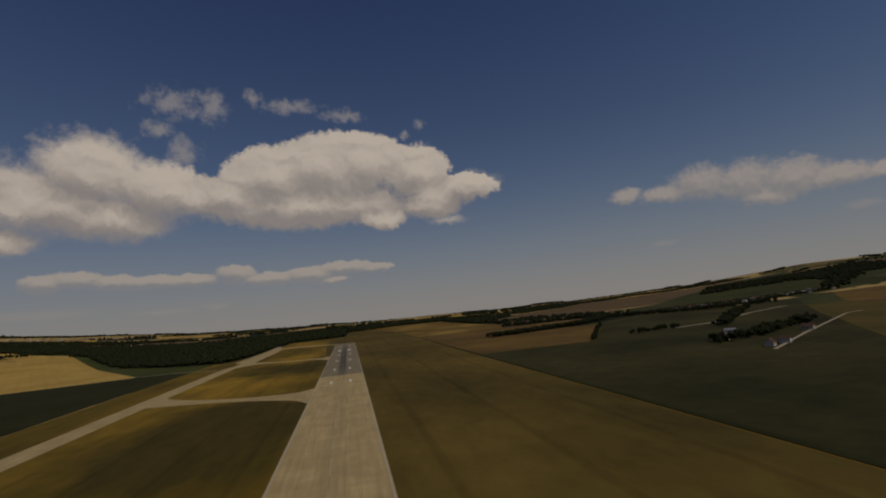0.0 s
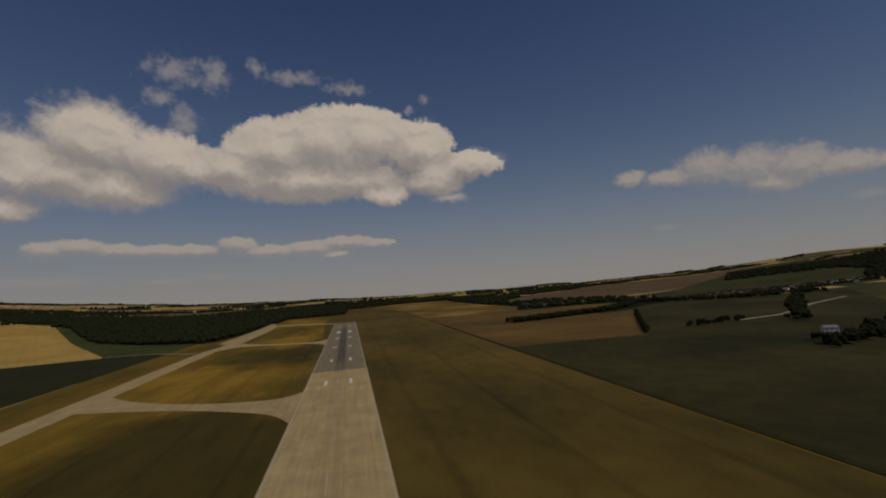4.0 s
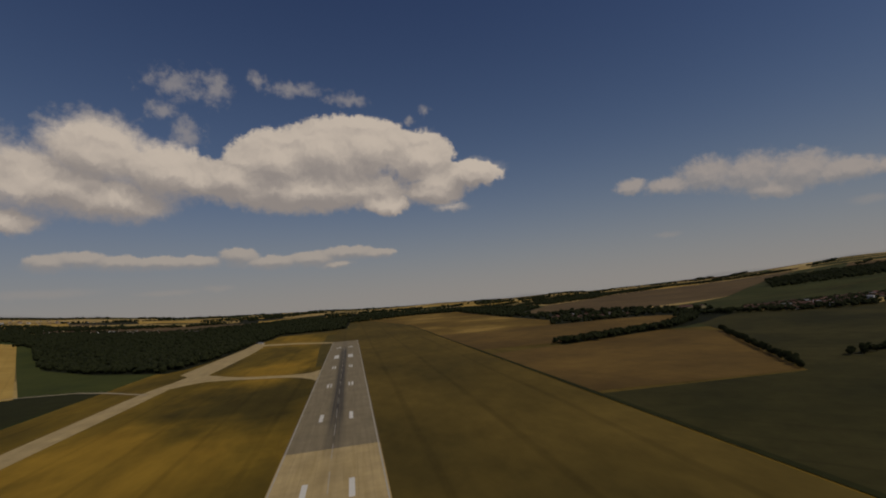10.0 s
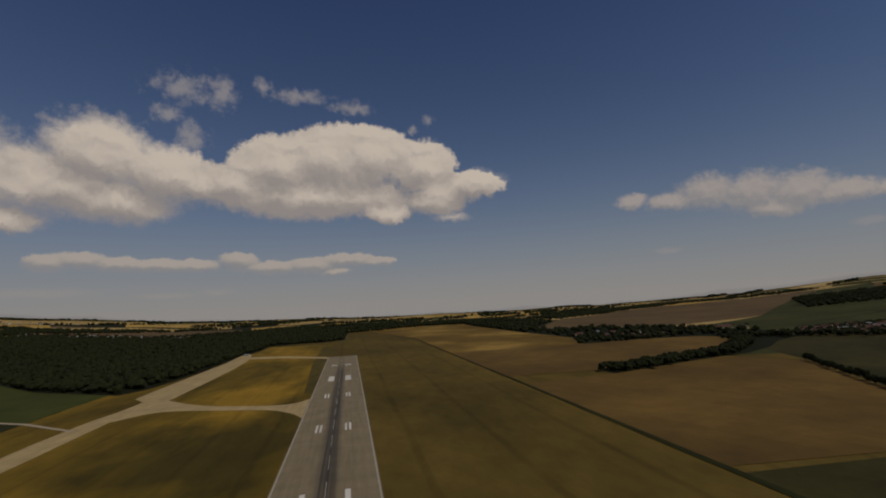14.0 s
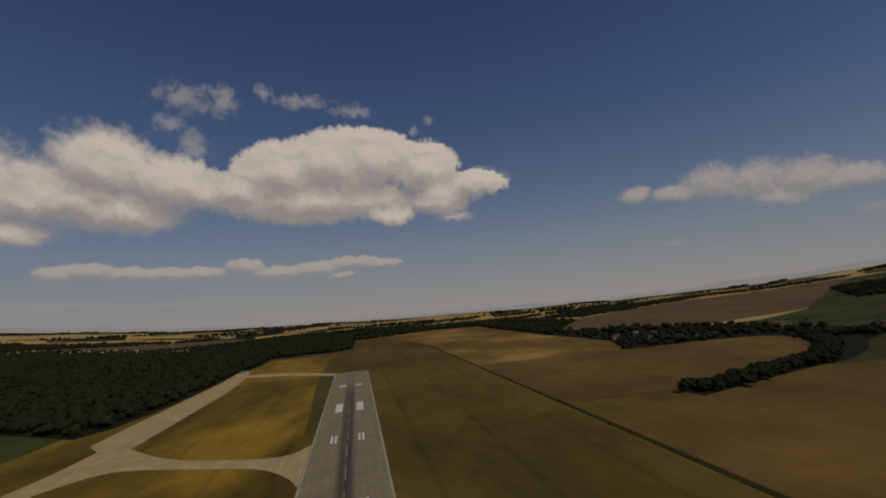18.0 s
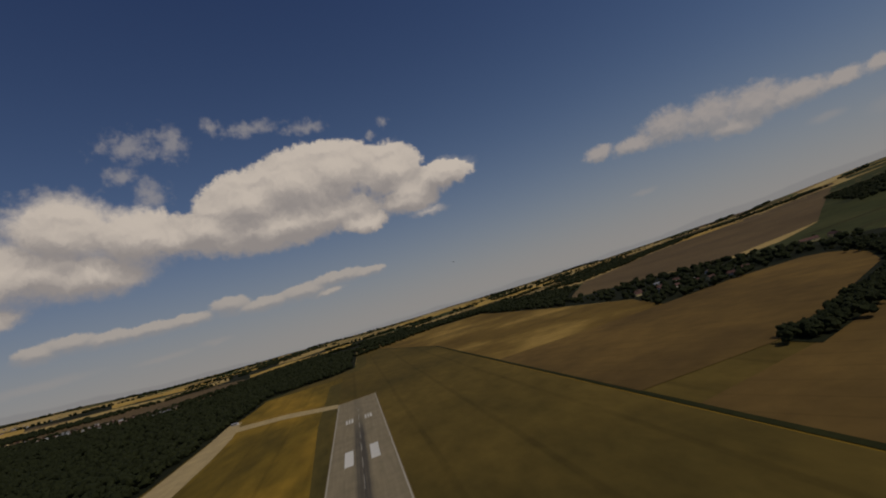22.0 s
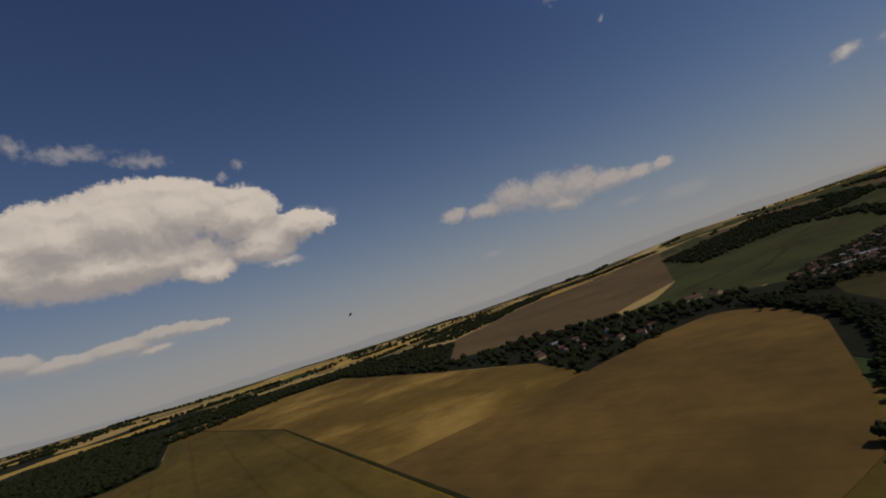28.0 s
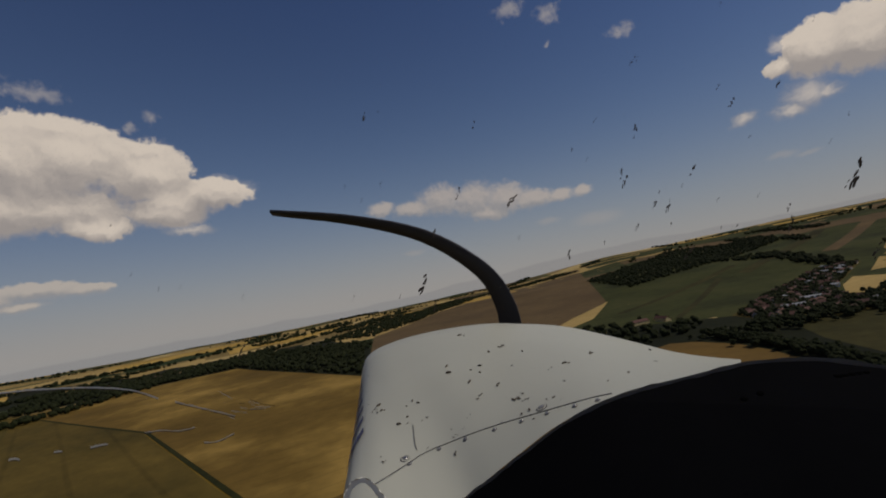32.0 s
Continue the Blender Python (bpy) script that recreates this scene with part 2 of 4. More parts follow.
sun_lamp = bpy.data.lights.new("sun", "SUN")
sun_lamp.energy, sun_lamp.angle, sun_lamp.color = 2.5, radians(0.53), (1.0, 0.95, 0.87)
sun = new("sun", sun_lamp)
sun.matrix_world = pose(0, 0, 500, 90 - SUN_EL, 0, SUN_AZ + 180)

# ---- materials ----


def material(name, rough=0.85):
    mat = bpy.data.materials.new(name)
    mat.use_nodes = True
    k = Tree(mat.node_tree)
    out = k.add("ShaderNodeOutputMaterial")
    bsdf = k.add("ShaderNodeBsdfPrincipled")
    bsdf.inputs["Roughness"].default_value = rough
    bsdf.inputs["Specular IOR Level"].default_value = 0.25
    k.put(out.inputs[0], bsdf.outputs[0])
    place = k.add("ShaderNodeNewGeometry").outputs["Position"]
    return mat, k, bsdf, place


def land(name, colours, big=0.006, small=0.09, stretch=(1, 1, 1), grain=0.35, lines=None, dry=()):
    """A field: broad patches through a ramp of colours, finer mottling, and drill lines where given (angle, spacing, strength);
    dry: places where the growth is drier or lusher (x, y, reach, amount)."""
    mat, k, bsdf, place = material(name, 0.95)
    bsdf.inputs["Specular IOR Level"].default_value = 0.085
    v = k.vec("MULTIPLY", place, stretch)
    patch = k.noise(v, big, 5.0, 0.6)
    for x, y, reach, amount in dry:
        ragged = k.vec("MULTIPLY_ADD", k.vec("SUBTRACT", k.noise(place, 0.012, 4.0, 0.6, colour=True), (0.5, 0.5, 0.5)), (150.0, 150.0, 0.0), place)
        far = k.vec("LENGTH", k.vec("MULTIPLY", k.vec("SUBTRACT", ragged, (x, y, 0.0)), (1.0, 0.6, 0.0)))
        patch = k.math("MULTIPLY_ADD", k.math("SUBTRACT", 1.0, k.step(far, reach * 0.25, reach)), amount, patch)
    n = len(colours)
    col = k.ramp(patch, [(0.34 + 0.32 * i / max(1, n - 1), c) for i, c in enumerate(colours)])
    mott = k.noise(v, small, 5.0, 0.65)
    col = k.mix(1.0, col, k.ramp(mott, [(0.25, 1.0 - grain), (0.75, 1.0 + 0.0)]), "MULTIPLY")
    if lines:
        angle, spacing, strength = lines
        a = radians(angle)
        d = k.vec("DOT_PRODUCT", place, (math.cos(a), math.sin(a), 0.0))
        wob = k.math("MULTIPLY_ADD", k.noise(place, 0.004, 2.0), 6.0, d)
        w = k.math("PINGPONG", wob, spacing / 2)
        stripe = k.step(w, spacing * 0.02, spacing * 0.07)
        fade = k.noise(place, 0.011, 2.0)
        col = k.mix(k.math("MULTIPLY", fade, strength), col, k.mix(1.0, col, k.ramp(stripe, [(0.0, 0.45), (1.0, 1.0)]), "MULTIPLY"))
    k.put(bsdf.inputs["Base Color"], col)
    return mat


def plain(name, colour, rough=0.7, vary=0.2, scale=0.3, metal=0.0):
    mat, k, bsdf, place = material(name, rough)
    rnd = k.add("ShaderNodeObjectInfo").outputs["Random"]
    spots = k.noise(place, scale, 4.0)
    f = k.math("MULTIPLY_ADD", rnd, vary, k.math("MULTIPLY_ADD", spots, vary, 1.0 - vary))
    col = k.mix(1.0, colour, (1.0, 1.0, 1.0), "MULTIPLY")
    scaled = k.vec("SCALE", col)
    k.put(scaled.node.inputs["Scale"], f)
    k.put(bsdf.inputs["Base Color"], scaled)
    bsdf.inputs["Metallic"].default_value = metal
    return mat


def leaves(name, dark, light):
    mat, k, bsdf, place = material(name, 0.9)
    bsdf.inputs["Specular IOR Level"].default_value = 0.08
    isle = k.add("ShaderNodeNewGeometry").outputs["Random Per Island"]
    n = k.noise(place, 0.5, 4.0)
    broad = k.noise(place, 0.008, 3.0)
    f = k.math("ADD", k.math("MULTIPLY", isle, 0.4), k.math("MULTIPLY_ADD", n, 0.35, k.math("MULTIPLY", broad, 0.3)))
    k.put(bsdf.inputs["Base Color"], k.mix(f, dark, light))
    return mat


GRASS = land("dry_airfield_grass", [(0.085, 0.062, 0.012), (0.20, 0.128, 0.017), (0.37, 0.215, 0.026)], 0.006, 0.05, (1, 0.35, 1), 0.4, (0.0, 46.0, 0.5),
             [(-110, -850, 110, 0.18), (-100, -1110, 120, -0.16), (-110, -650, 90, -0.17), (-100, -430, 85, 0.2), (-170, -760, 60, 0.1), (-110, 40, 70, 0.1)])
OLIVE = land("olive_grass", [(0.085, 0.062, 0.015), (0.135, 0.092, 0.02), (0.18, 0.12, 0.026)], 0.006, 0.06, (1, 0.5, 1), 0.35, (0.0, 60.0, 0.6))
VERGE = land("dark_verge_grass", [(0.085, 0.066, 0.017), (0.135, 0.098, 0.022)], 0.01, 0.08, (1, 0.3, 1), 0.35)
WHEAT = land("ripe_wheat", [(0.44, 0.27, 0.06), (0.60, 0.39, 0.10)], 0.005, 0.05, (1, 1, 1), 0.25, (30.0, 24.0, 0.35))
WHEAT_PALE = land("pale_stubble", [(0.40, 0.27, 0.09), (0.52, 0.36, 0.13)], 0.004, 0.05, (1, 1, 1), 0.25, (70.0, 30.0, 0.3))
GOLD = land("golden_field", [(0.14, 0.085, 0.019), (0.20, 0.122, 0.027), (0.40, 0.25, 0.062)], 0.0045, 0.05, (1, 1, 1), 0.3, (75.0, 28.0, 0.4))
BROWN = land("brown_field", [(0.10, 0.061, 0.020), (0.155, 0.094, 0.027), (0.215, 0.128, 0.034)], 0.004, 0.04, (1, 1, 1), 0.3, (20.0, 26.0, 0.35))
DUN = land("dun_field", [(0.122, 0.081, 0.038), (0.175, 0.116, 0.052)], 0.003, 0.04, (1, 1, 1), 0.3, (50.0, 30.0, 0.3))
GREEN = land("green_crop", [(0.038, 0.042, 0.0135), (0.061, 0.065, 0.019), (0.080, 0.079, 0.025)], 0.004, 0.05, (1, 1, 1), 0.35, (60.0, 24.0, 0.3))
LUSH = land("lush_green_crop", [(0.042, 0.052, 0.012), (0.062, 0.072, 0.015), (0.08, 0.088, 0.019)], 0.004, 0.05, (1, 1, 1), 0.3, (60.0, 24.0, 0.3))
DULL = land("dull_green_meadow", [(0.034, 0.033, 0.011), (0.056, 0.05, 0.015), (0.075, 0.064, 0.02)], 0.005, 0.05, (1, 1, 1), 0.4, (40.0, 30.0, 0.35))
DARK = land("dark_green_crop", [(0.026, 0.028, 0.008), (0.042, 0.042, 0.011)], 0.004, 0.05, (1, 1, 1), 0.4, (80.0, 24.0, 0.3))
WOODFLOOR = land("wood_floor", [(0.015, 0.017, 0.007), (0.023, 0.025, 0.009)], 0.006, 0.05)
LEAF = leaves("tree_leaves", (0.011, 0.014, 0.006), (0.029, 0.033, 0.011))


def patchwork():
    """Far countryside: long narrow fields of wheat, stubble, crops and fallow in uneven cells."""
    mat, k, bsdf, place = material("far_fields", 0.95)
    bsdf.inputs["Specular IOR Level"].default_value = 0.05
    bend = k.vec("MULTIPLY_ADD", k.vec("SUBTRACT", k.noise(place, 0.0009, 2.0, 0.5, colour=True), (0.5, 0.5, 0.5)), (420.0, 420.0, 0.0), place)
    turn = k.add("ShaderNodeMapping")
    k.put(turn.inputs[0], bend)
    turn.inputs["Rotation"].default_value = (0, 0, radians(24))
    turn.inputs["Scale"].default_value = (0.0011, 0.0042, 0.0)
    cell = k.add("ShaderNodeTexVoronoi", voronoi_dimensions="2D")
    cell.inputs["Scale"].default_value = 1.0
    k.put(cell.inputs["Vector"], turn.outputs[0])
    pick = k.add("ShaderNodeSeparateColor")
    k.put(pick.inputs[0], cell.outputs["Color"])
    node = k.add("ShaderNodeValToRGB")
    node.color_ramp.interpolation = "CONSTANT"
    k.put(node.inputs[0], pick.outputs[0])
    stops = [(0.0, (0.52, 0.36, 0.13)), (0.17, (0.05, 0.07, 0.022)), (0.34, (0.27, 0.19, 0.07)), (0.5, (0.58, 0.42, 0.17)),
             (0.64, (0.035, 0.05, 0.018)), (0.78, (0.19, 0.14, 0.06)), (0.9, (0.09, 0.10, 0.03))]
    els = node.color_ramp.elements
    while len(els) < len(stops):
        els.new(0.5)
    for e, (at, col) in zip(els, stops):
        e.position, e.color = at, (*col, 1)
    mott = k.noise(place, 0.012, 5.0, 0.65)
    col = k.mix(1.0, node.outputs[0], k.ramp(mott, [(0.25, 0.6), (0.75, 1.05)]), "MULTIPLY")
    k.put(bsdf.inputs["Base Color"], col)
    return mat


FAR = patchwork()


def paving(name, a, b, tracks=0.0, slab=7.5):
    """Runway and taxiway surface: slabs with faint joints, stains along the way of travel, rubber down the middle."""
    mat, k, bsdf, place = material(name, 0.8)
    long = k.vec("MULTIPLY", place, (1.0, 0.05, 1.0))
    col = k.mix(k.ramp(k.noise(long, 0.35, 5.0, 0.6), [(0.3, 0.0), (0.7, 1.0)]), a, b)
    col = k.mix(1.0, col, k.ramp(k.noise(place, 0.05, 5.0, 0.6), [(0.25, 0.72), (0.75, 1.05)]), "MULTIPLY")
    sep = k.add("ShaderNodeSeparateXYZ")
    k.put(sep.inputs[0], place)
    for axis in (0, 1):
        j = k.math("PINGPONG", sep.outputs[axis], slab / 2)
        col = k.mix(1.0, col, k.ramp(k.step(j, 0.05, 0.2), [(0.0, 0.8), (1.0, 1.0)]), "MULTIPLY")
    if tracks:
        off = k.math("ABSOLUTE", k.math("SUBTRACT", k.math("MULTIPLY_ADD", k.noise(long, 0.02, 2.0), 3.0, sep.outputs[0]), 1.5))
        band = k.math("SUBTRACT", 1.0, k.step(off, 3.0, 8.5))
        start = k.math("MULTIPLY", k.step(sep.outputs[1], -900.0, -720.0), k.math("SUBTRACT", 1.0, k.step(sep.outputs[1], -260.0, -120.0)))
        some = k.math("ADD", k.math("MULTIPLY", start, 0.75), 0.25)
        streak = k.ramp(k.noise(k.vec("MULTIPLY", place, (1.0, 0.006, 1.0)), 0.8, 4.0, 0.7), [(0.3, 0.45), (0.7, 1.0)])
        f = k.math("MULTIPLY", k.math("MULTIPLY", band, some), k.math("MULTIPLY", streak, tracks))
        col = k.mix(f, col, (0.02, 0.02, 0.022))
    k.put(bsdf.inputs["Base Color"], col)
    return mat


CONCRETE = paving("pale_concrete", (0.46, 0.33, 0.135), (0.58, 0.425, 0.195), 0.5)
ASPHALT = paving("grey_asphalt", (0.235, 0.185, 0.10), (0.30, 0.236, 0.135), 0.95, 15.0)
TAXIWAY = paving("taxiway_concrete", (0.41, 0.295, 0.125), (0.53, 0.39, 0.175))
PAINT = plain("white_marking_paint", (0.66, 0.62, 0.52), 0.6, 0.3, 0.4)
WORN_PAINT = plain("worn_line_paint", (0.40, 0.36, 0.28), 0.7, 0.35, 0.12)
TRACK = plain("pale_dirt_track", (0.36, 0.29, 0.19), 0.95, 0.2, 0.1)

# ---- relief: a flat airfield in a wide shallow bowl of low hills ----
RIDGE = [(-180, 2.2), (-130, 2.6), (-88, 3.0), (-66, 2.3), (-56, 1.9), (-46, 1.0), (-30, 0.35), (-8, 0.25), (8, 0.7), (20, 1.0), (33, 2.5), (40, 3.1), (48, 3.0), (60, 3.1), (120, 2.5), (180, 2.2)]
CENTRE, RADIUS = Vector((50.0, -950.0)), 4350.0


def height(x, y):
    dx, dy = x - CENTRE.x, y - CENTRE.y
    r = math.hypot(dx, dy)
    if r < 900:
        return 0.0
    a = math.degrees(math.atan2(-dx, dy))
    e = float(np.interp(a, [p[0] for p in RIDGE], [p[1] for p in RIDGE]))
    s = min(1.0, max(0.0, (r - 1250.0) / (RADIUS - 1250.0)))
    roll = noise.noise((x * 0.0011, y * 0.0011, 0.3)) * 16 + noise.noise((x * 0.003, y * 0.003, 1.3)) * 5
    return math.tan(radians(e)) * RADIUS * s ** 1.35 + roll * min(1.0, max(0.0, (r - 1300.0) / 900.0))


def part(name, bm, mat, parent=None, label=""):
    me = bpy.data.meshes.new(name)
    if isinstance(bm, tuple):
        me.from_pydata(*bm)
    else:
        bm.to_mesh(me)
        bm.free()
    me.materials.append(mat)
    ob = new(name, me)
    if parent is not None:
        ob.parent = parent
    if label:
        ob["label"] = label
    return ob


def build_ground():
    verts, faces, rings = [], [], []
    radii = [0, 300, 600, 900, 1100] + [1250 + 100 * i for i in range(32)]
    n = 240
    for r in radii:
        ring = []
        for i in range(n if r else 1):
            a = 2 * math.pi * i / n
            x, y = CENTRE.x + r * math.sin(a), CENTRE.y + r * math.cos(a)
            ring.append(len(verts))
            verts.append((x, y, height(x, y)))
        rings.append(ring)
    for a, b in zip(rings, rings[1:]):
        for i in range(n):
            j = (i + 1) % n
            if len(a) == 1:
                faces.append((a[0], b[j], b[i]))
            else:
                faces.append((a[i], a[j], b[j], b[i]))
    ob = part("ground", (verts, [], faces), FAR)
    for p in ob.data.polygons:
        p.use_smooth = True
    return tagged(ob, "wide patchwork of dry fields and crops on gently rising land", "ground", kind="structure")


ground = build_ground()


def sheet(name, outline, mat, lift, label, category="field", cell=90.0, kind="structure"):
    """A field or paved area: a flat outline that follows the relief, lifted a little above what lies under it."""
    bm = bmesh.new()
    bm.faces.new([bm.verts.new((x, y, 0)) for x, y in outline])
    for axis in (0, 1):
        lo, hi = min(p[axis] for p in outline), max(p[axis] for p in outline)
        at = math.ceil(lo / cell) * cell
        while at < hi:
            co, no = [0, 0, 0], [0, 0, 0]
            co[axis], no[axis] = at, 1
            bmesh.ops.bisect_plane(bm, geom=bm.verts[:] + bm.edges[:] + bm.faces[:], plane_co=co, plane_no=no)
            at += cell
    for v in bm.verts:
        v.co.z = height(v.co.x, v.co.y) + lift
    bmesh.ops.recalc_face_normals(bm, faces=bm.faces[:])
    if bm.faces[:] and sum(f.normal.z for f in bm.faces) < 0:
        bmesh.ops.reverse_faces(bm, faces=bm.faces[:])
    return tagged(part(name, bm, mat), label, category, kind=kind)


def rounded(outline, held):
    """The outline with its corners cut twice, but for those on the given x lines."""
    for _ in range(2):
        cut = []
        for i, (x, y) in enumerate(outline):
            (ax, ay), (bx, by) = outline[i - 1], outline[(i + 1) % len(outline)]
            if x in held:
                cut.append((x, y))
            else:
                cut += [(x + (ax - x) * 0.25, y + (ay - y) * 0.25), (x + (bx - x) * 0.25, y + (by - y) * 0.25)]
        outline = cut
    return outline


# ---- airfield ----
sheet("airfield_grass", [(-326, -2900), (210, -2900), (212, 420), (-60, 420), (-228, 430), (-300, 250)], GRASS, 0.20, "dry yellow-green airfield grass beside the runway", "grass")
sheet("grass_verge", [(-40, -430), (-30.2, -430), (-30.2, 300), (-56, 300), (-54, -120)], VERGE, 0.26, "darker mown grass strip along the runway edge", "grass")
sheet("grass_verge", [(30.2, -2900), (210, -2900), (210, 400), (-30, 400), (-30, 5), (30.2, 5)], OLIVE, 0.26, "olive mown grass on the far side of the runway", "grass")


def build_runway():
    root = tagged(new("runway"), "long concrete and asphalt runway with white markings and dark tyre streaks", "runway", kind="structure")
    for name, y0, y1, mat, lab in (("concrete_section", -2650, -845, CONCRETE, "pale weathered concrete section"), ("asphalt_section", -845, 0, ASPHALT, "grey asphalt section with black rubber streaks")):
        bm = bmesh.new()
        bmesh.ops.create_cube(bm, size=1.0)
        for v in bm.verts:
            v.co = Vector((v.co.x * 60, (y0 + y1) / 2 + v.co.y * (y1 - y0 - 0.01), 0.2 + v.co.z * 0.4))
        part(name, bm, mat, root, lab)

    def bar(x, y, w, length, name="marking"):
        key = (w, length)
        if key not in bars:
            bm = bmesh.new()
            bmesh.ops.create_cube(bm, size=1.0)
            for v in bm.verts:
                v.co = Vector((v.co.x * w, v.co.y * length, v.co.z * 0.02))
            me = bpy.data.meshes.new("marking")
            bm.to_mesh(me)
            bm.free()
            me.materials.append(PAINT if name == "marking" else WORN_PAINT)
            bars[key] = me
        ob = new(name, bars[key])
        ob.location = (x, y, 0.412)
        ob.parent = root

    bars = {}
    for side in (-1, 1):
        bar(side * 28.9, -1325, 0.75, 2648, "edge_line")
        for y, count in ((-161, 3), (-461, 2), (-611, 2), (-761, 1), (-911, 1)):
            for i in range(count):
                w = 3.0 if count == 1 else 1.8
                bar(side * (11.85 + (i - (count - 1) / 2) * 3.4), y, w, 24)
        bar(side * 11.85, -325, 8.0, 48)
    y = -2600
    while y < -60:
        bar(0, y, 0.4, 30, "centre_dash")
        y += 50
    return root


build_runway()
sheet("taxiway", [(-243, -2600), (-219, -2600), (-216, -860), (-216, -500), (-207, -440), (-199, -385), (-197, -300), (-195, -100), (-200, 40), (-222, 205), (-246, 205), (-240, 40), (-246, -170), (-250, -290), (-250, -362), (-229, -392), (-232, -444), (-240, -490), (-243, -560)], TAXIWAY, 0.34,
      "pale concrete taxiway running beside the runway", "taxiway")
sheet("taxiway_link", rounded([(-216.1, -862), (-196, -886), (-171, -908), (-140, -929), (-108, -945), (-70, -957), (-45, -958), (-30.1, -940), (-30.1, -1040), (-42, -1015), (-62, -997), (-110, -966),
                       (-160, -944), (-216.1, -925)], (-30.1, -216.1)), TAXIWAY, 0.36, "curved concrete taxiway link to the runway", "taxiway")
sheet("taxiway_link", rounded([(-216.1, -378), (-193, -403), (-160, -440), (-130, -463), (-93, -479), (-60, -491), (-42, -488), (-30.1, -468), (-30.1, -565), (-38, -544), (-62, -513), (-95, -500),
                       (-130, -484), (-175, -466), (-195, -472), (-216.1, -500)], (-30.1, -216.1)), TAXIWAY, 0.36, "curved concrete taxiway link to the runway", "taxiway")
sheet("taxiway_link", [(-226, 150), (-119, 92), (-30.1, 8), (-30.1, -28), (-75, 10), (-130, 55), (-216.1, 90)], TAXIWAY, 0.36, "narrow grey taxiway link at the runway end", "taxiway")

# ---- fields ----
sheet("green_field", [(-310, -2900), (-312, -600), (-306, -468), (-350, -441), (-430, -426), (-800, -500), (-2600, -700), (-2600, -2900)], DARK, 0.25, "dark green crop field beside the airfield")
sheet("dirt_track", [(-232, -524), (-304, -465), (-350, -439), (-430, -424), (-560, -436), (-560, -440), (-430, -428.5), (-351, -443.5), (-306, -470), (-232, -529)], TRACK, 0.42, "pale dirt track between crop fields", "track")
sheet("green_field", [(-308, -466), (-350, -441), (-426, -428), (-1190, 810), (-1250, 905), (-980, 646), (-600, 230), (-300, -150)], LUSH, 0.28, "green crop field beside the airfield")
sheet("wheat_field", [(-424, -440), (-1000, -500), (-2500, -300), (-2300, 1700), (-1180, 800)], WHEAT, 0.3, "ripe golden wheat field with a slanting edge")
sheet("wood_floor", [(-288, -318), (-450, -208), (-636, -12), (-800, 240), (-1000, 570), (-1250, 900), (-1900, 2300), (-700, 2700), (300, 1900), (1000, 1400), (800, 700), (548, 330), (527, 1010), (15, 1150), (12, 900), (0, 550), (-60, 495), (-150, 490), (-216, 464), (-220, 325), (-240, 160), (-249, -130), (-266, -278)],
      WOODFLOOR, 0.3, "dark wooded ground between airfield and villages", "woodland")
sheet("olive_field", [(-232, 428), (-60, 398), (209, 398), (213, 418), (60, 1100), (20, 1152), (13, 900), (2, 548), (-60, 493), (-150, 488)], OLIVE, 0.45, "olive-green meadow beyond the runway end")
sheet("grass_verge", [(2, 546), (-30, 470), (10, 440), (36, 560), (42, 900), (34, 1130), (20, 1152), (13, 900)], VERGE, 0.6, "dark rough strip between meadow and wood", "grass")
sheet("golden_field", [(216, -130), (490, -150), (560, 50), (548, 330), (527, 1010), (60, 1098), (216, 415)], GOLD, 0.5, "golden-brown harvested field beyond the runway end")
sheet("farm_track", [(211, -2900), (216.5, -2900), (217, 415), (61, 1099), (57, 1093), (211.5, 413)], DARK, 0.55, "dark grassy farm track between two fields", "track")
sheet("brown_field", [(216, -95), (483, -117), (653, -110), (777, -137), (800, -180), (782, -225), (655, -330), (428, -425), (340, -450), (216, -440)], BROWN, 0.62, "brown stubble field with rounded corner")
sheet("tan_field", [(216, -500), (360, -480), (440, -440), (560, -425), (600, -520), (410, -812), (216, -790)], BROWN, 0.48, "tan stubble field beside a tree line")
sheet("meadow", [(212, -2900), (2700, -2900), (2700, -250), (1700, -120), (1000, -130), (560, -420), (212, -420)], OLIVE, 0.22, "dry olive meadow under the fields")
sheet("far_meadow", [(560, -420), (1000, -130), (930, 60), (880, 200), (1000, 330), (1405, 320), (2700, 1250), (3700, 800), (3900, -200), (3400, -900), (2600, -900), (1350, -700)], GREEN, 0.33, "dull green cropland rising to the far slopes")
sheet("green_field", [(216, -800), (410, -816), (604, -522), (700, -330), (980, -180), (1350, -380), (900, -800), (216, -1500)], DULL, 0.4, "dull green meadow beyond the stubble field")
sheet("meadow", [(216, -1500), (900, -805), (1350, -380), (2600, -900), (2600, -2900), (216, -2900)], VERGE, 0.3, "dark dry meadow")
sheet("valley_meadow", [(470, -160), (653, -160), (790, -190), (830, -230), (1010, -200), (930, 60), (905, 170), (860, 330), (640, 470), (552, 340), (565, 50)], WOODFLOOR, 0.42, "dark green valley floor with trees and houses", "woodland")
# the trees' shade is put into this sheet's dark colour
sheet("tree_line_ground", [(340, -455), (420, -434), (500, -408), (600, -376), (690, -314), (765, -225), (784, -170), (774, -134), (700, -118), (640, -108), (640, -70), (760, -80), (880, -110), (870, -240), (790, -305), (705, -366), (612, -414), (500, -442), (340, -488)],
      WOODFLOOR, 0.7, "ground under a line of trees, painted dark for their shade", "woodland")
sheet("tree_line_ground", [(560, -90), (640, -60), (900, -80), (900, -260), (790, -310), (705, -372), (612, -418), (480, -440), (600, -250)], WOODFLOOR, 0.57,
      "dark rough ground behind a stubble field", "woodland")
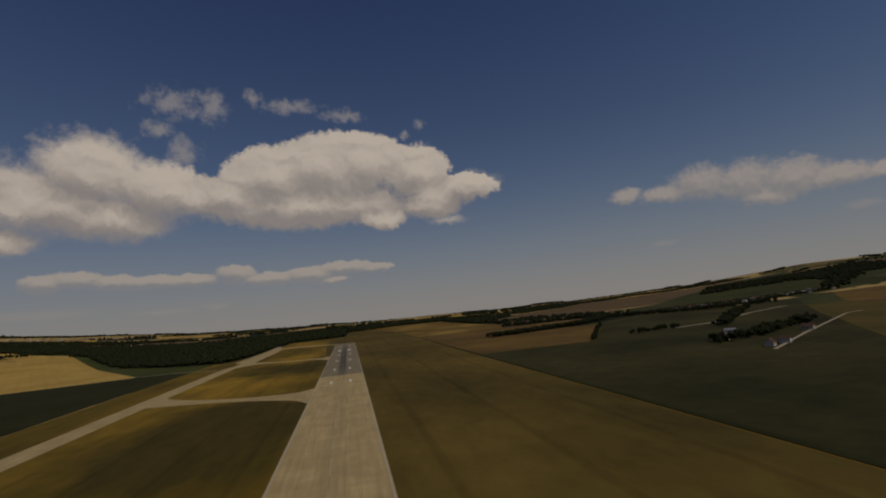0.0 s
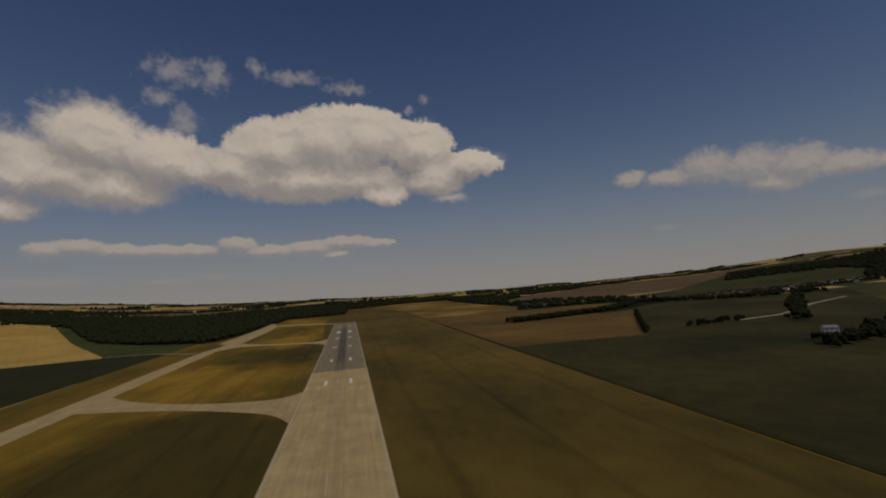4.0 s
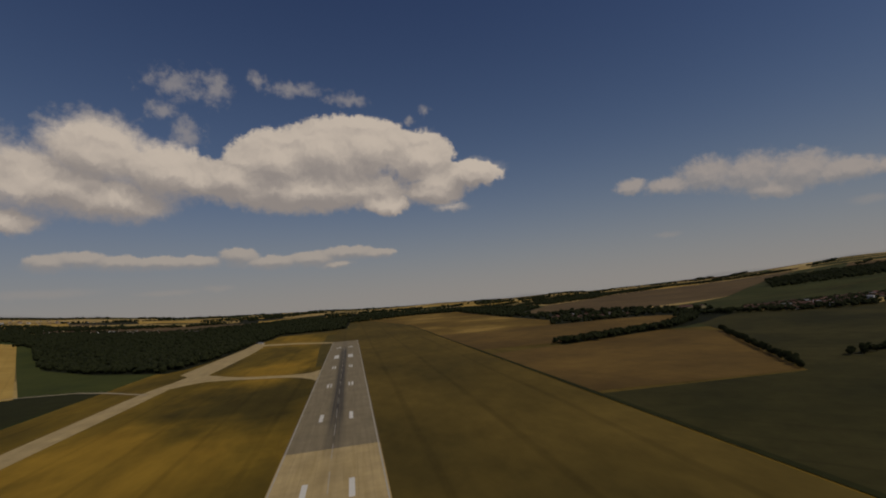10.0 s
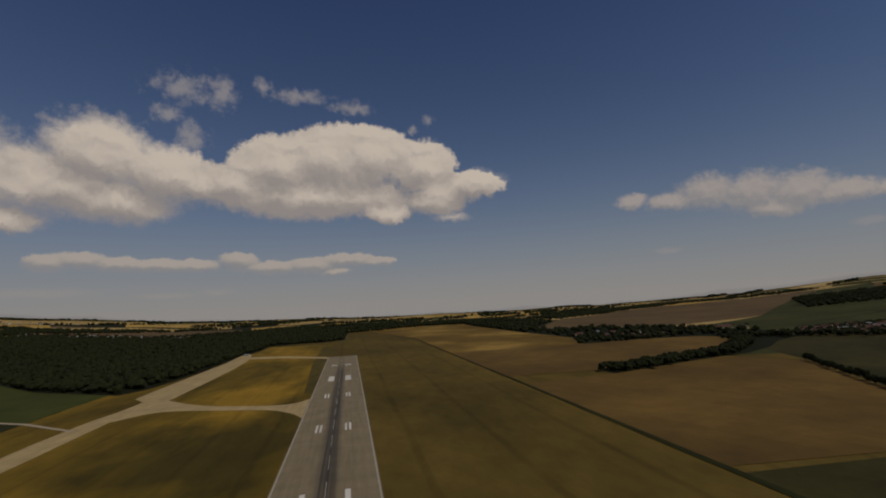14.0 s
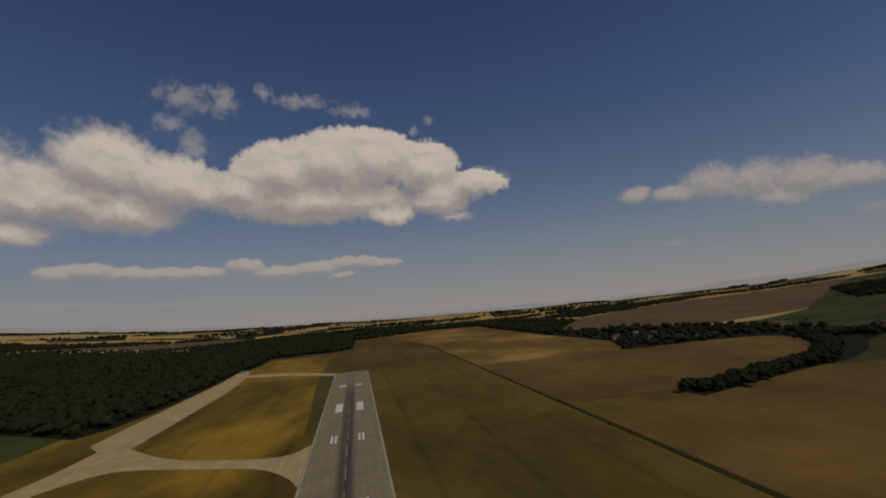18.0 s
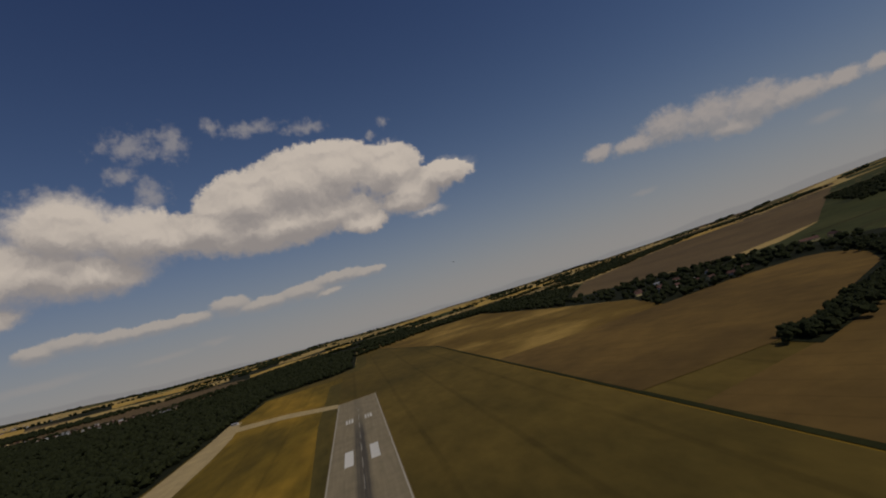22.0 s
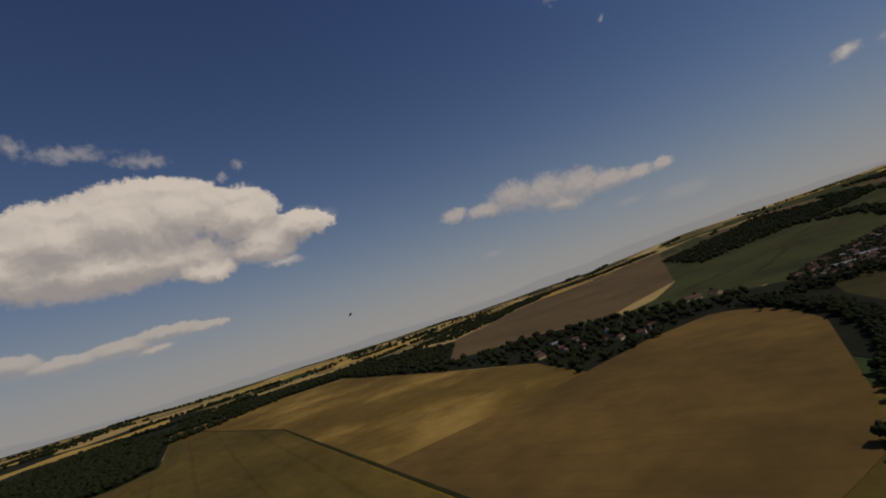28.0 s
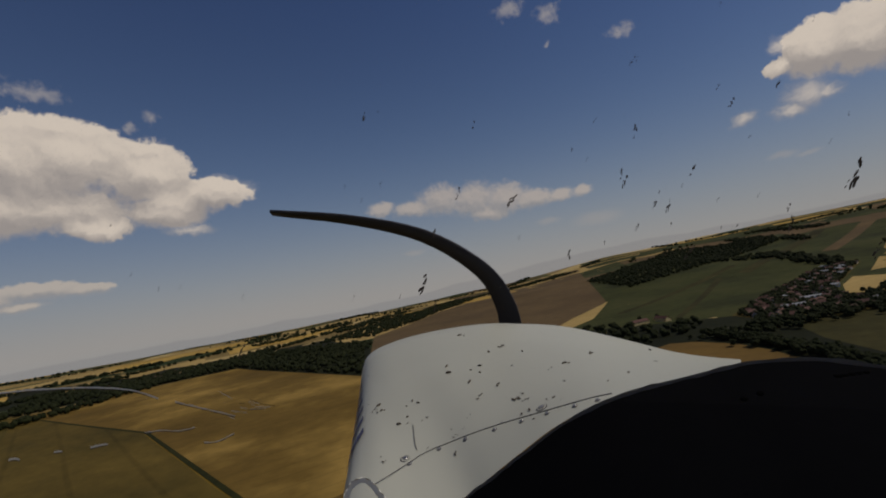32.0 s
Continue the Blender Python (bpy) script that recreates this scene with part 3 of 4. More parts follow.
sheet("brown_plain", [(650, 480), (870, 335), (905, 180), (1000, 160), (1405, 300), (2823, 1240), (2271, 1629), (1000, 1000)], DUN, 0.5, "broad dun-brown field")
sheet("wheat_strip", [(905, 176), (950, 146), (1080, 160), (1405, 293), (1120, 240)], WHEAT_PALE, 0.7, "narrow pale strip of wheat")
sheet("green_field", [(950, 138), (1080, 152), (1405, 285), (1760, 127), (2050, 100), (1780, 0), (1400, -60), (1060, -160), (985, -120), (930, 60)], GREEN, 0.46, "green crop field below a wood")
sheet("green_field", [(1450, -60), (2000, 100), (3900, -190), (3000, -420), (2030, -294)], GREEN, 0.46, "long green crop field on rising land")
sheet("wheat_field", [(1500, -300), (2030, -300), (3000, -430), (3400, -900), (1900, -700)], WHEAT_PALE, 0.46, "pale wheat field behind the village")


sheet("dun_field", [(-1560, 1480), (-980, 1310), (-560, 1060), (-440, 1330), (-560, 1760), (-1000, 1900), (-1620, 2000)], DUN, 0.75, "dun stubble field behind a town")
sheet("town_ground", [(-1460, 1290), (-1010, 1165), (-650, 945), (-540, 1075), (-960, 1330), (-1500, 1500)], VERGE, 0.6, "dark gardens and yards of a small town", "ground")


sheet("village_ground", [(925, -230), (1000, -155), (1240, -145), (1640, -180), (1700, -268), (1330, -262), (1170, -280), (1090, -350), (980, -345)], VERGE, 0.62, "dark gardens and yards of the village", "ground")
sheet("wheat_patch", [(1178, -290), (1300, -272), (1420, -276), (1400, -345), (1120, -352)], WHEAT_PALE, 0.8, "small patch of ripe wheat beside the village")
# bands of duller and paler crops across the green slope
for x0, y0, x1, y1, wide, mat, label in ((1000, -70, 1640, 40, 22, DULL, "dull green band across the crop field"), (1120, 110, 1900, 62, 30, DULL, "dull green band below a wood"),
                                         (1700, -20, 2900, -60, 55, DULL, "dull green band on rising land"), (2000, -190, 3300, -250, 60, DUN, "dun band on rising land")):
    sheet("crop_band", [(x0, y0), (x1, y1), (x1 + 10, y1 + wide), (x0 + 10, y0 + wide * 0.7)], mat, 0.9, label)


# long strips of ripe wheat, stubble and crops along the far slopes: bearings, distances and kind
STRIPS = [(52, 30, 3150, 3500, 0), (46, 22, 3620, 3980, 1), (30, 14, 3000, 3250, 1), (24, 9, 3400, 3700, 0), (12, 1, 2750, 2950, 0), (9, -6, 3100, 3500, 1), (-2, -12, 2650, 2900, 1),
          (-5, -16, 3300, 3700, 0), (-14, -27, 2900, 3150, 0), (-18, -33, 3450, 3900, 1), (-30, -44, 3050, 3300, 0), (-38, -52, 3600, 4000, 3), (-48, -60, 2700, 2950, 3),
          (-56, -74, 3300, 3600, 3), (-70, -88, 3000, 3300, 3), (6, -8, 3900, 4200, 2), (-22, -40, 4050, 4280, 2), (40, 20, 4080, 4300, 2), (-78, -100, 3700, 4100, 3), (-53, -77, 3690, 4230, 2), (-75, -100, 3380, 3600, 2)]
for a0, a1, r0, r1, kind in STRIPS:
    outline = []
    steps = 9
    for k in range(steps):
        outline.append((a0 + (a1 - a0) * k / (steps - 1), r0 + 60 * math.sin(k * 1.7 + a0)))
    for k in range(steps):
        outline.append((a1 + (a0 - a1) * k / (steps - 1), r1 + 50 * math.sin(k * 1.3 + a1)))
    sheet("far_field", [(CENTRE.x - r * math.sin(radians(a)), CENTRE.y + r * math.cos(radians(a))) for a, r in outline], (WHEAT, WHEAT_PALE, GREEN, DUN)[kind], 1.5,
          ("long strip of ripe wheat on a far slope", "long pale strip of stubble on a far slope", "long green crop strip on a far slope", "long dun strip of bare soil on a far slope")[kind], cell=110.0)

# thinner strips towards the skyline
slope = random.Random(11)
for n in range(46):
    a0, r0 = slope.uniform(-100, 50), slope.uniform(3560, 4230)
    a1, r1 = a0 - slope.uniform(5, 15), r0 + slope.uniform(35, 110)
    kind = slope.choice([0, 0, 1, 1, 1, 2, 3])
    outline = [(a0 + (a1 - a0) * k / 6, r0 + 25 * math.sin(k + n)) for k in range(7)] + [(a1 + (a0 - a1) * k / 6, min(4330, r1 + 20 * math.sin(k * 1.4 + n))) for k in range(7)]
    sheet("far_field", [(CENTRE.x - r * math.sin(radians(a)), CENTRE.y + r * math.cos(radians(a))) for a, r in outline], (WHEAT, WHEAT_PALE, GREEN, DUN)[kind], 1.7 + 0.06 * n,
          ("thin strip of ripe wheat near the skyline", "thin pale strip of stubble near the skyline", "thin green crop strip near the skyline", "thin dun strip of soil near the skyline")[kind], cell=140.0)

# ---- trees: woods and tree lines ----
def ico():
    p = (1 + 5 ** 0.5) / 2
    v = np.array([(-1, p, 0), (1, p, 0), (-1, -p, 0), (1, -p, 0), (0, -1, p), (0, 1, p), (0, -1, -p), (0, 1, -p), (p, 0, -1), (p, 0, 1), (-p, 0, -1), (-p, 0, 1)], float)
    f = np.array([(0, 11, 5), (0, 5, 1), (0, 1, 7), (0, 7, 10), (0, 10, 11), (1, 5, 9), (5, 11, 4), (11, 10, 2), (10, 7, 6), (7, 1, 8), (3, 9, 4), (3, 4, 2), (3, 2, 6), (3, 6, 8), (3, 8, 9),
                  (4, 9, 5), (2, 4, 11), (6, 2, 10), (8, 6, 7), (9, 8, 1)])
    return v / np.linalg.norm(v[0]), f


ICO_V, ICO_F = ico()
rng = np.random.default_rng(7)


def inside(x, y, poly):
    hit = False
    for (x1, y1), (x2, y2) in zip(poly, poly[1:] + poly[:1]):
        if (y1 > y) != (y2 > y) and x < (x2 - x1) * (y - y1) / (y2 - y1) + x1:
            hit = not hit
    return hit


def crowns(name, spots, label, small=3.4, big=8.0, category="trees", clumps=3):
    """One mesh of many uneven tree crowns, several clumps a tree, standing on the relief."""
    vs, fs, base = [], [], 0
    for x, y in spots:
        size = rng.uniform(small, big)
        ground_z = height(x, y)
        for c in range(clumps):
            r = size * (1.0 if c == 0 else rng.uniform(0.5, 0.75)) * (1.0 if clumps < 5 else 0.62)
            a = rng.uniform(0, 6.28)
            off = 0 if c == 0 else size * rng.uniform(0.45, 0.8)
            v = ICO_V * (r * rng.uniform(0.75, 1.2, (12, 1))) * np.array([1, 1, rng.uniform(0.8, 1.15)])
            v = v + np.array([x + off * math.cos(a), y + off * math.sin(a), ground_z + size * (0.95 if c == 0 else rng.uniform(0.7, 1.5))])
            vs.append(v)
            fs.append(ICO_F + base)
            base += 12
    vs, fs = np.concatenate(vs), np.concatenate(fs)
    ob = part(name, (vs.tolist(), [], fs.tolist()), LEAF)
    return tagged(ob, label, category, kind="stuff")


def wood(name, poly, step, label, keep=1.0):
    xs, ys = [p[0] for p in poly], [p[1] for p in poly]
    spots = []
    y = min(ys)
    while y < max(ys):
        x = min(xs)
        while x < max(xs):
            px, py = x + rng.uniform(-0.9, 0.9) * step, y + rng.uniform(-0.9, 0.9) * step
            if rng.random() < keep and inside(px, py, poly):
                spots.append((px, py))
            x += step
        y += step
    return crowns(name, spots, label)


def line_of_trees(name, way, width, step, label, small=4.0, big=7.5):
    spots = []
    for (x1, y1), (x2, y2) in zip(way, way[1:]):
        n = max(1, int(math.hypot(x2 - x1, y2 - y1) / step))
        for i in range(n):
            t = (i + rng.random()) / n
            spots.append((x1 + (x2 - x1) * t + rng.normal() * width / 2, y1 + (y2 - y1) * t + rng.normal() * width / 2))
    return crowns(name, spots, label, small, big, clumps=11)


wood("woodland", [(-290, -308), (-455, -195), (-640, 0), (-800, 250), (-1000, 580), (-1250, 900), (-1330, 1220), (-1060, 1150), (-760, 930), (-560, 900), (-430, 1050), (-300, 1500), (0, 1200), (2, 900), (-8, 560), (-60, 505), (-150, 500), (-226, 476), (-230, 330), (-250, 160), (-259, -130), (-276, -270)], 13.0, "dense dark green woodland beside the airfield")
wood("woodland", [(-1180, 840), (-2350, 1600), (-2300, 1950), (-1420, 1640), (-1450, 1300), (-1240, 905)], 17.0, "dark wood behind the wheat field")
wood("woodland", [(20, 1165), (300, 1080), (530, 1020), (555, 340), (640, 480), (900, 900), (700, 1300), (100, 1500)], 14.0, "dark belt of trees beyond the golden field", 0.85)
wood("valley_trees", [(500, -105), (770, -128), (970, -145), (925, 60), (890, 170), (850, 320), (640, 465), (556, 335), (570, 50)], 16.0, "trees and hedges in the valley between houses", 0.4)
line_of_trees("tree_line", [(810, -190), (760, -262), (690, -335), (600, -393), (500, -425), (420, -450), (345, -470)], 15, 1.7, "thick dark line of trees between stubble fields")
wood("woodland", [(1642, 327), (2055, 746), (3200, 800), (2825, 85), (2018, 209)], 17.0, "dark wood on the far slope", 0.9)
wood("woodland", [(1000, 1010), (2250, 1640), (2900, 1300), (3000, 1500), (2200, 1900), (900, 1300)], 18.0, "long dark wood behind the dun field", 0.9)

OPEN_PLAIN = [(650, 480), (870, 335), (905, 120), (1405, 280), (2900, 1200), (2271, 1640), (1000, 1010)]


# hedgerows and small woods scattered over the far country
def far_hedges():
    spots = []
    for i in range(70):
        r, a = rng.uniform(1900, 4250), radians(rng.uniform(-110, 60))
        x, y = CENTRE.x - r * math.sin(a), CENTRE.y + r * math.cos(a)
        turn = radians(rng.normal(24, 14))
        length = rng.uniform(200, 900)
        rows = rng.integers(1, 4)
        for j in range(int(length / 11 * rows)):
            t = rng.uniform(-0.5, 0.5) * length
            w = rng.normal() * 9 * rows
            px, py = x + math.cos(turn) * t - math.sin(turn) * w, y + math.sin(turn) * t + math.cos(turn) * w
            if math.hypot(px - CENTRE.x, py - CENTRE.y) < RADIUS - 30 and not inside(px, py, OPEN_PLAIN):
                spots.append((px, py))
    # long hedges and rows of trees that follow the slope
    for i in range(24):
        r, a, span = rng.uniform(3000, 4180), rng.uniform(-105, 52), rng.uniform(3, 11)
        for j in range(int(span * r / 57 / 13)):
            b = radians(a + rng.uniform(0, span))
            q = r + 22 * math.sin(b * 40 + i) + rng.normal() * 4
            px, py = CENTRE.x - q * math.sin(b), CENTRE.y + q * math.cos(b)
            if rng.random() < 0.8 and not inside(px, py, OPEN_PLAIN):
                spots.append((px, py))
    return crowns("hedgerow", spots, "scattered dark hedgerows and copses across far fields", 5.0, 9.0)


far_hedges()

# ---- houses ----
WALLS = [plain("cream_render", (0.46, 0.40, 0.31), 0.85), plain("white_render", (0.58, 0.56, 0.52), 0.85), plain("ochre_render", (0.60, 0.46, 0.22), 0.85)]
ROOFS = [plain("red_tiles", (0.10, 0.047, 0.034), 0.8, 0.35), plain("brown_tiles", (0.09, 0.052, 0.036), 0.8, 0.35), plain("grey_sheet_roof", (0.24, 0.24, 0.24), 0.6, 0.3)]
GLASS = plain("dark_window_glass", (0.03, 0.035, 0.04), 0.15, 0.1)
WOOD = plain("brown_door_wood", (0.16, 0.09, 0.05), 0.7)


def box(cx, cy, cz, sx, sy, sz):
    bm = bmesh.new()
    bmesh.ops.create_cube(bm, size=1.0)
    for v in bm.verts:
        v.co = Vector((cx + v.co.x * sx, cy + v.co.y * sy, cz + v.co.z * sz))
    return bm


def gable(w, length, h, rise, over=0.5, thick=0.25):
    """A pitched roof with overhang and thickness, its ridge along y."""
    bm = bmesh.new()
    a, b = w / 2 + over, length / 2 + over
    drop = over * rise / (w / 2)
    prof = [(-a, h - drop), (0, h + rise), (a, h - drop), (a, h - drop + thick), (0, h + rise + thick), (-a, h - drop + thick)]
    ends = [[bm.verts.new((x, s * b, z)) for x, z in prof] for s in (-1, 1)]
    for i in range(6):
        j = (i + 1) % 6
        bm.faces.new((ends[0][i], ends[0][j], ends[1][j], ends[1][i]))
    for e in ends:
        bm.faces.new((e[0], e[1], e[4], e[5]))
        bm.faces.new((e[1], e[2], e[3], e[4]))
    bmesh.ops.recalc_face_normals(bm, faces=bm.faces[:])
    return bm


def house(name, w, length, h, rise, wall, roof, label, windows=3, chimney=True):
    root = tagged(new(name), label, "house" if name == "house" else "building")
    bm = bmesh.new()
    prof = [(-w / 2, -0.5), (w / 2, -0.5), (w / 2, h), (0, h + rise), (-w / 2, h)]
    ends = [[bm.verts.new((x, s * length / 2, z)) for x, z in prof] for s in (-1, 1)]
    for i in range(5):
        j = (i + 1) % 5
        bm.faces.new((ends[0][i], ends[0][j], ends[1][j], ends[1][i]))
    bm.faces.new(ends[0][::-1])
    bm.faces.new(ends[1])
    bmesh.ops.recalc_face_normals(bm, faces=bm.faces[:])
    part("wall", bm, wall, root)
    part("roof", gable(w, length, h, rise), roof, root)
    if chimney:
        part("chimney", box(w * 0.12, length * 0.2, h + rise * 0.9 + 0.5, 0.6, 0.6, 1.8), ROOFS[1], root)
    for side in (-1, 1):
        for i in range(windows):
            y = (i + 0.5) / windows * length - length / 2
            part("window", box(side * (w / 2 + 0.01), y, h * 0.55, 0.1, 1.3, 1.4), GLASS, root)
    part("door", box(0, -length / 2 - 0.01, 1.0, 1.1, 0.1, 2.1), WOOD, root)
    return root


def place(x, y, turn, lift=0.0):
    return pose(x, y, height(x, y) + 0.5 + lift, 0, 0, turn)


KINDS = [
    house("house", 9.0, 13.0, 4.5, 3.6, WALLS[0], ROOFS[0], "cream village house with a steep red tiled roof"),
    house("house", 8.5, 11.0, 4.0, 3.4, WALLS[1], ROOFS[1], "white village house with a brown tiled roof"),
    house("house", 10.0, 16.0, 5.0, 3.8, WALLS[2], ROOFS[0], "ochre village house with a red tiled roof"),
    house("house", 11.0, 14.0, 6.0, 2.0, WALLS[1], ROOFS[2], "white two-storey house with a low grey roof"),
]
BARN = house("barn", 12.0, 34.0, 5.5, 4.0, WALLS[2], ROOFS[0], "long ochre farm barn with a red roof", 5, False)
SHED = house("shed", 12.0, 36.0, 5.5, 1.8, WALLS[1], ROOFS[2], "long white farm shed with a pale sheet roof", 6, False)
SITES = {0: [], 1: [], 2: [], 3: []}


def settle(spots):
    for x, y in spots:
        kind = int(rng.choice(4, p=[0.36, 0.3, 0.2, 0.14]))
        SITES[kind].append((x, y, rng.choice([20.0, 110.0, 65.0]) + rng.normal() * 12))


def scatter(poly, count, gap):
    xs, ys = [p[0] for p in poly], [p[1] for p in poly]
    out = []
    for i in range(count * 30):
        x, y = rng.uniform(min(xs), max(xs)), rng.uniform(min(ys), max(ys))
        if inside(x, y, poly) and all(math.hypot(x - a, y - b) > gap for a, b in out):
            out.append((x, y))
        if len(out) == count:
            break
    return out


HAMLET = [(589, 65), (615, 28), (632, 4), (652, -23), (668, -46), (690, -72), (677, 116), (700, 84), (719, 64), (752, 50), (786, 43), (640, 60), (735, -60), (610, 95)]
VILLAGE = [(935, -225), (1000, -165), (1240, -155), (1620, -190), (1680, -262), (1330, -258), (1170, -276), (1090, -340), (990, -335)]
FAR_TOWN = [(-1450, 1310), (-1010, 1180), (-650, 960), (-560, 1060), (-950, 1300), (-1480, 1470)]
FAR_TOWN_2 = [(-2300, 2000), (-1750, 1950), (-1600, 2250), (-2150, 2350)]
MID_TOWN = [(120, 1250), (420, 1160), (620, 1250), (300, 1420)]
settle(HAMLET)
settle(scatter(VILLAGE, 95, 20))
settle(scatter(FAR_TOWN, 64, 24))
settle(scatter(FAR_TOWN_2, 30, 30))
settle(scatter(MID_TOWN, 20, 24))
for kind, sites in SITES.items():
    first = KINDS[kind]
    first["group"] = "village houses"
    first.matrix_basis = place(*sites[0])
    for site in sites[1:]:
        copy_thing(first, place(*site))
BARN.matrix_basis = place(962, -8, 60)
copy_thing(BARN, place(990, -40, 150))
copy_thing(BARN, place(1078, -262, 70))
SHED.matrix_basis = place(1046, -236, 40)
for site in ((1132, -246, 42), (-1060, 1215, 75), (-640, 1000, 60), (-1290, 1290, 80), (-1180, 1260, 78), (-1120, 1300, 70)):
    copy_thing(SHED, place(*site))
for a, b in ((VILLAGE, 820), (FAR_TOWN, 300), (HAMLET, 60)):
    poly = a if len(a) < 10 else [(570, -100), (800, -100), (800, 130), (570, 130)]
    crowns("garden_trees", scatter(poly, b, 7), "dark garden trees among village houses", 3.0, 5.5)
hut = house("airfield_hut", 5.0, 14.0, 3.2, 1.0, WALLS[1], ROOFS[2], "small white hut beside the taxiway end", 2, False)
hut.matrix_basis = place(-230, 184, 60)

# ---- the light aircraft whose nose stands before the windscreen where the flight ends ----
COWL_WHITE = plain("white_cowl_paint", (0.52, 0.507, 0.40), 0.4, 0.14, 3.0)
BLACK_TRIM = plain("matt_black_trim", (0.0045, 0.0045, 0.005), 0.6, 0.2, 30.0)
BLADE = plain("dark_blade_paint", (0.03, 0.028, 0.03), 0.5, 0.2, 8.0)
BLUE = plain("dark_blue_lettering", (0.03, 0.035, 0.13), 0.5, 0.1, 5.0)
SEAM = plain("dark_seam", (0.12, 0.11, 0.10), 0.6, 0.2, 20.0)
STEEL = plain("dull_steel_fastener", (0.35, 0.34, 0.32), 0.4, 0.2, 20.0, 0.8)
BLACK_TRIM.node_tree.nodes["Principled BSDF"].inputs["Specular IOR Level"].default_value = 0.0
HOLE = plain("black_hole", (0.0015, 0.0015, 0.0015), 0.9, 0.1, 20.0)
HOLE.node_tree.nodes["Principled BSDF"].inputs["Specular IOR Level"].default_value = 0.0
SMEAR = plain("pale_dried_smear", (0.86, 0.84, 0.78), 0.7, 0.1, 40.0)
DIRT = plain("dried_insect_dirt", (0.10, 0.08, 0.06), 0.9, 0.3, 40.0)


SCREEN, screen_tree, screen_bsdf, _ = material("windscreen_acrylic", 0.02)
clear_pane = screen_tree.add("ShaderNodeBsdfTransparent")
clear_pane.inputs[0].default_value = (1.0, 1.0, 1.0, 1)
pane_mix = screen_tree.add("ShaderNodeMixShader")
pane_mix.inputs[0].default_value = 0.001
screen_tree.put(pane_mix.inputs[1], clear_pane.outputs[0])
screen_tree.put(pane_mix.inputs[2], screen_bsdf.outputs[0])
for node in screen_tree.n:
    if node.bl_idname == "ShaderNodeOutputMaterial":
        screen_tree.put(node.inputs[0], pane_mix.outputs[0])
# where the marks sit on the pane, as seen from the pilot's eye: across and up over the distance, and size
MARKS = [(0.420, 0.417, 1.4), (0.610, 0.360, 0.8), (0.638, 0.323, 1.9), (0.744, 0.368, 1.5), (0.425, 0.261, 2.2), (0.337, 0.286, 0.9), (0.068, 0.276, 1.1), (-0.175, 0.292, 1.4),
         (0.286, 0.222, 1.0), (0.395, 0.167, 1.4), (0.404, 0.152, 2.0), (0.153, 0.108, 2.6), (0.034, 0.125, 1.8), (-0.137, 0.145, 1.0), (-0.218, 0.139, 0.7), (-0.020, 0.033, 1.7),
         (0.279, -0.015, 1.8), (0.431, 0.049, 1.3), (0.471, 0.101, 1.6), (0.500, 0.094, 2.0), (0.553, 0.174, 1.7), (0.553, 0.001, 1.7), (0.541, -0.014, 1.4), (0.766, 0.091, 1.4),
         (0.772, 0.054, 2.4), (0.910, 0.158, 5.6), (0.962, -0.005, 2.6), (-0.044, -0.080, 3.6), (-0.018, -0.128, 1.8), (-0.095, -0.105, 0.9), (-0.446, -0.228, 2.4)]
FAINT_MARKS = [(-0.182, 0.105), (0.168, 0.024), (0.506, 0.056), (0.618, 0.051), (0.653, 0.054), (0.358, 0.014), (-0.200, -0.110), (0.128, -0.084), (-0.516, -0.216), (-0.619, -0.269),
               (-0.632, -0.090), (-0.584, -0.086), (-0.444, -0.105), (-0.692, -0.055), (-0.738, 0.049), (0.822, 0.509), (0.615, 0.543), (-0.145, 0.302), (0.430, 0.420), (0.68, 0.25),
               (0.53, 0.14), (0.70, 0.12), (0.61, 0.11), (0.86, 0.24), (0.90, 0.30), (0.80, 0.02), (0.32, 0.20), (0.48, 0.13)]
# dried specks on the cowling, in the same measure
SPECKS = [(0.130, -0.216), (0.183, -0.224), (0.098, -0.229), (0.043, -0.193), (0.005, -0.262), (0.014, -0.273), (0.053, -0.271), (0.073, -0.262), (0.084, -0.272), (0.068, -0.288),
          (0.125, -0.299), (0.157, -0.257), (0.274, -0.253), (0.233, -0.267), (0.271, -0.292), (0.365, -0.292), (0.081, -0.328), (0.173, -0.321), (0.164, -0.331), (0.185, -0.335),
          (0.238, -0.333), (0.266, -0.333), (0.188, -0.360), (0.200, -0.381), (-0.162, -0.343), (-0.150, -0.347), (-0.152, -0.358), (-0.137, -0.360), (-0.076, -0.346), (-0.055, -0.346),
          (-0.038, -0.377), (-0.073, -0.386), (-0.088, -0.381), (0.045, -0.397), (0.020, -0.397), (0.028, -0.416), (0.134, -0.380), (0.059, -0.373), (-0.033, -0.440), (0.028, -0.457),
          (-0.135, -0.460), (-0.125, -0.472), (-0.162, -0.277), (0.333, -0.231), (0.46, -0.224), (0.47, -0.25), (0.41, -0.274)]


def smooth_curve(points, n):
    """A Catmull-Rom curve through the points, n samples."""
    pts = [Vector(p) for p in points]
    pts = [2 * pts[0] - pts[1]] + pts + [2 * pts[-1] - pts[-2]]
    out = []
    for i in range(n):
        u = i / (n - 1) * (len(pts) - 3)
        k = min(int(u), len(pts) - 4)
        t = u - k
        a, b, c, d = pts[k:k + 4]
        out.append(0.5 * ((2 * b) + (c - a) * t + (2 * a - 5 * b + 4 * c - d) * t * t + (3 * b - a - 3 * c + d) * t ** 3))
    return out


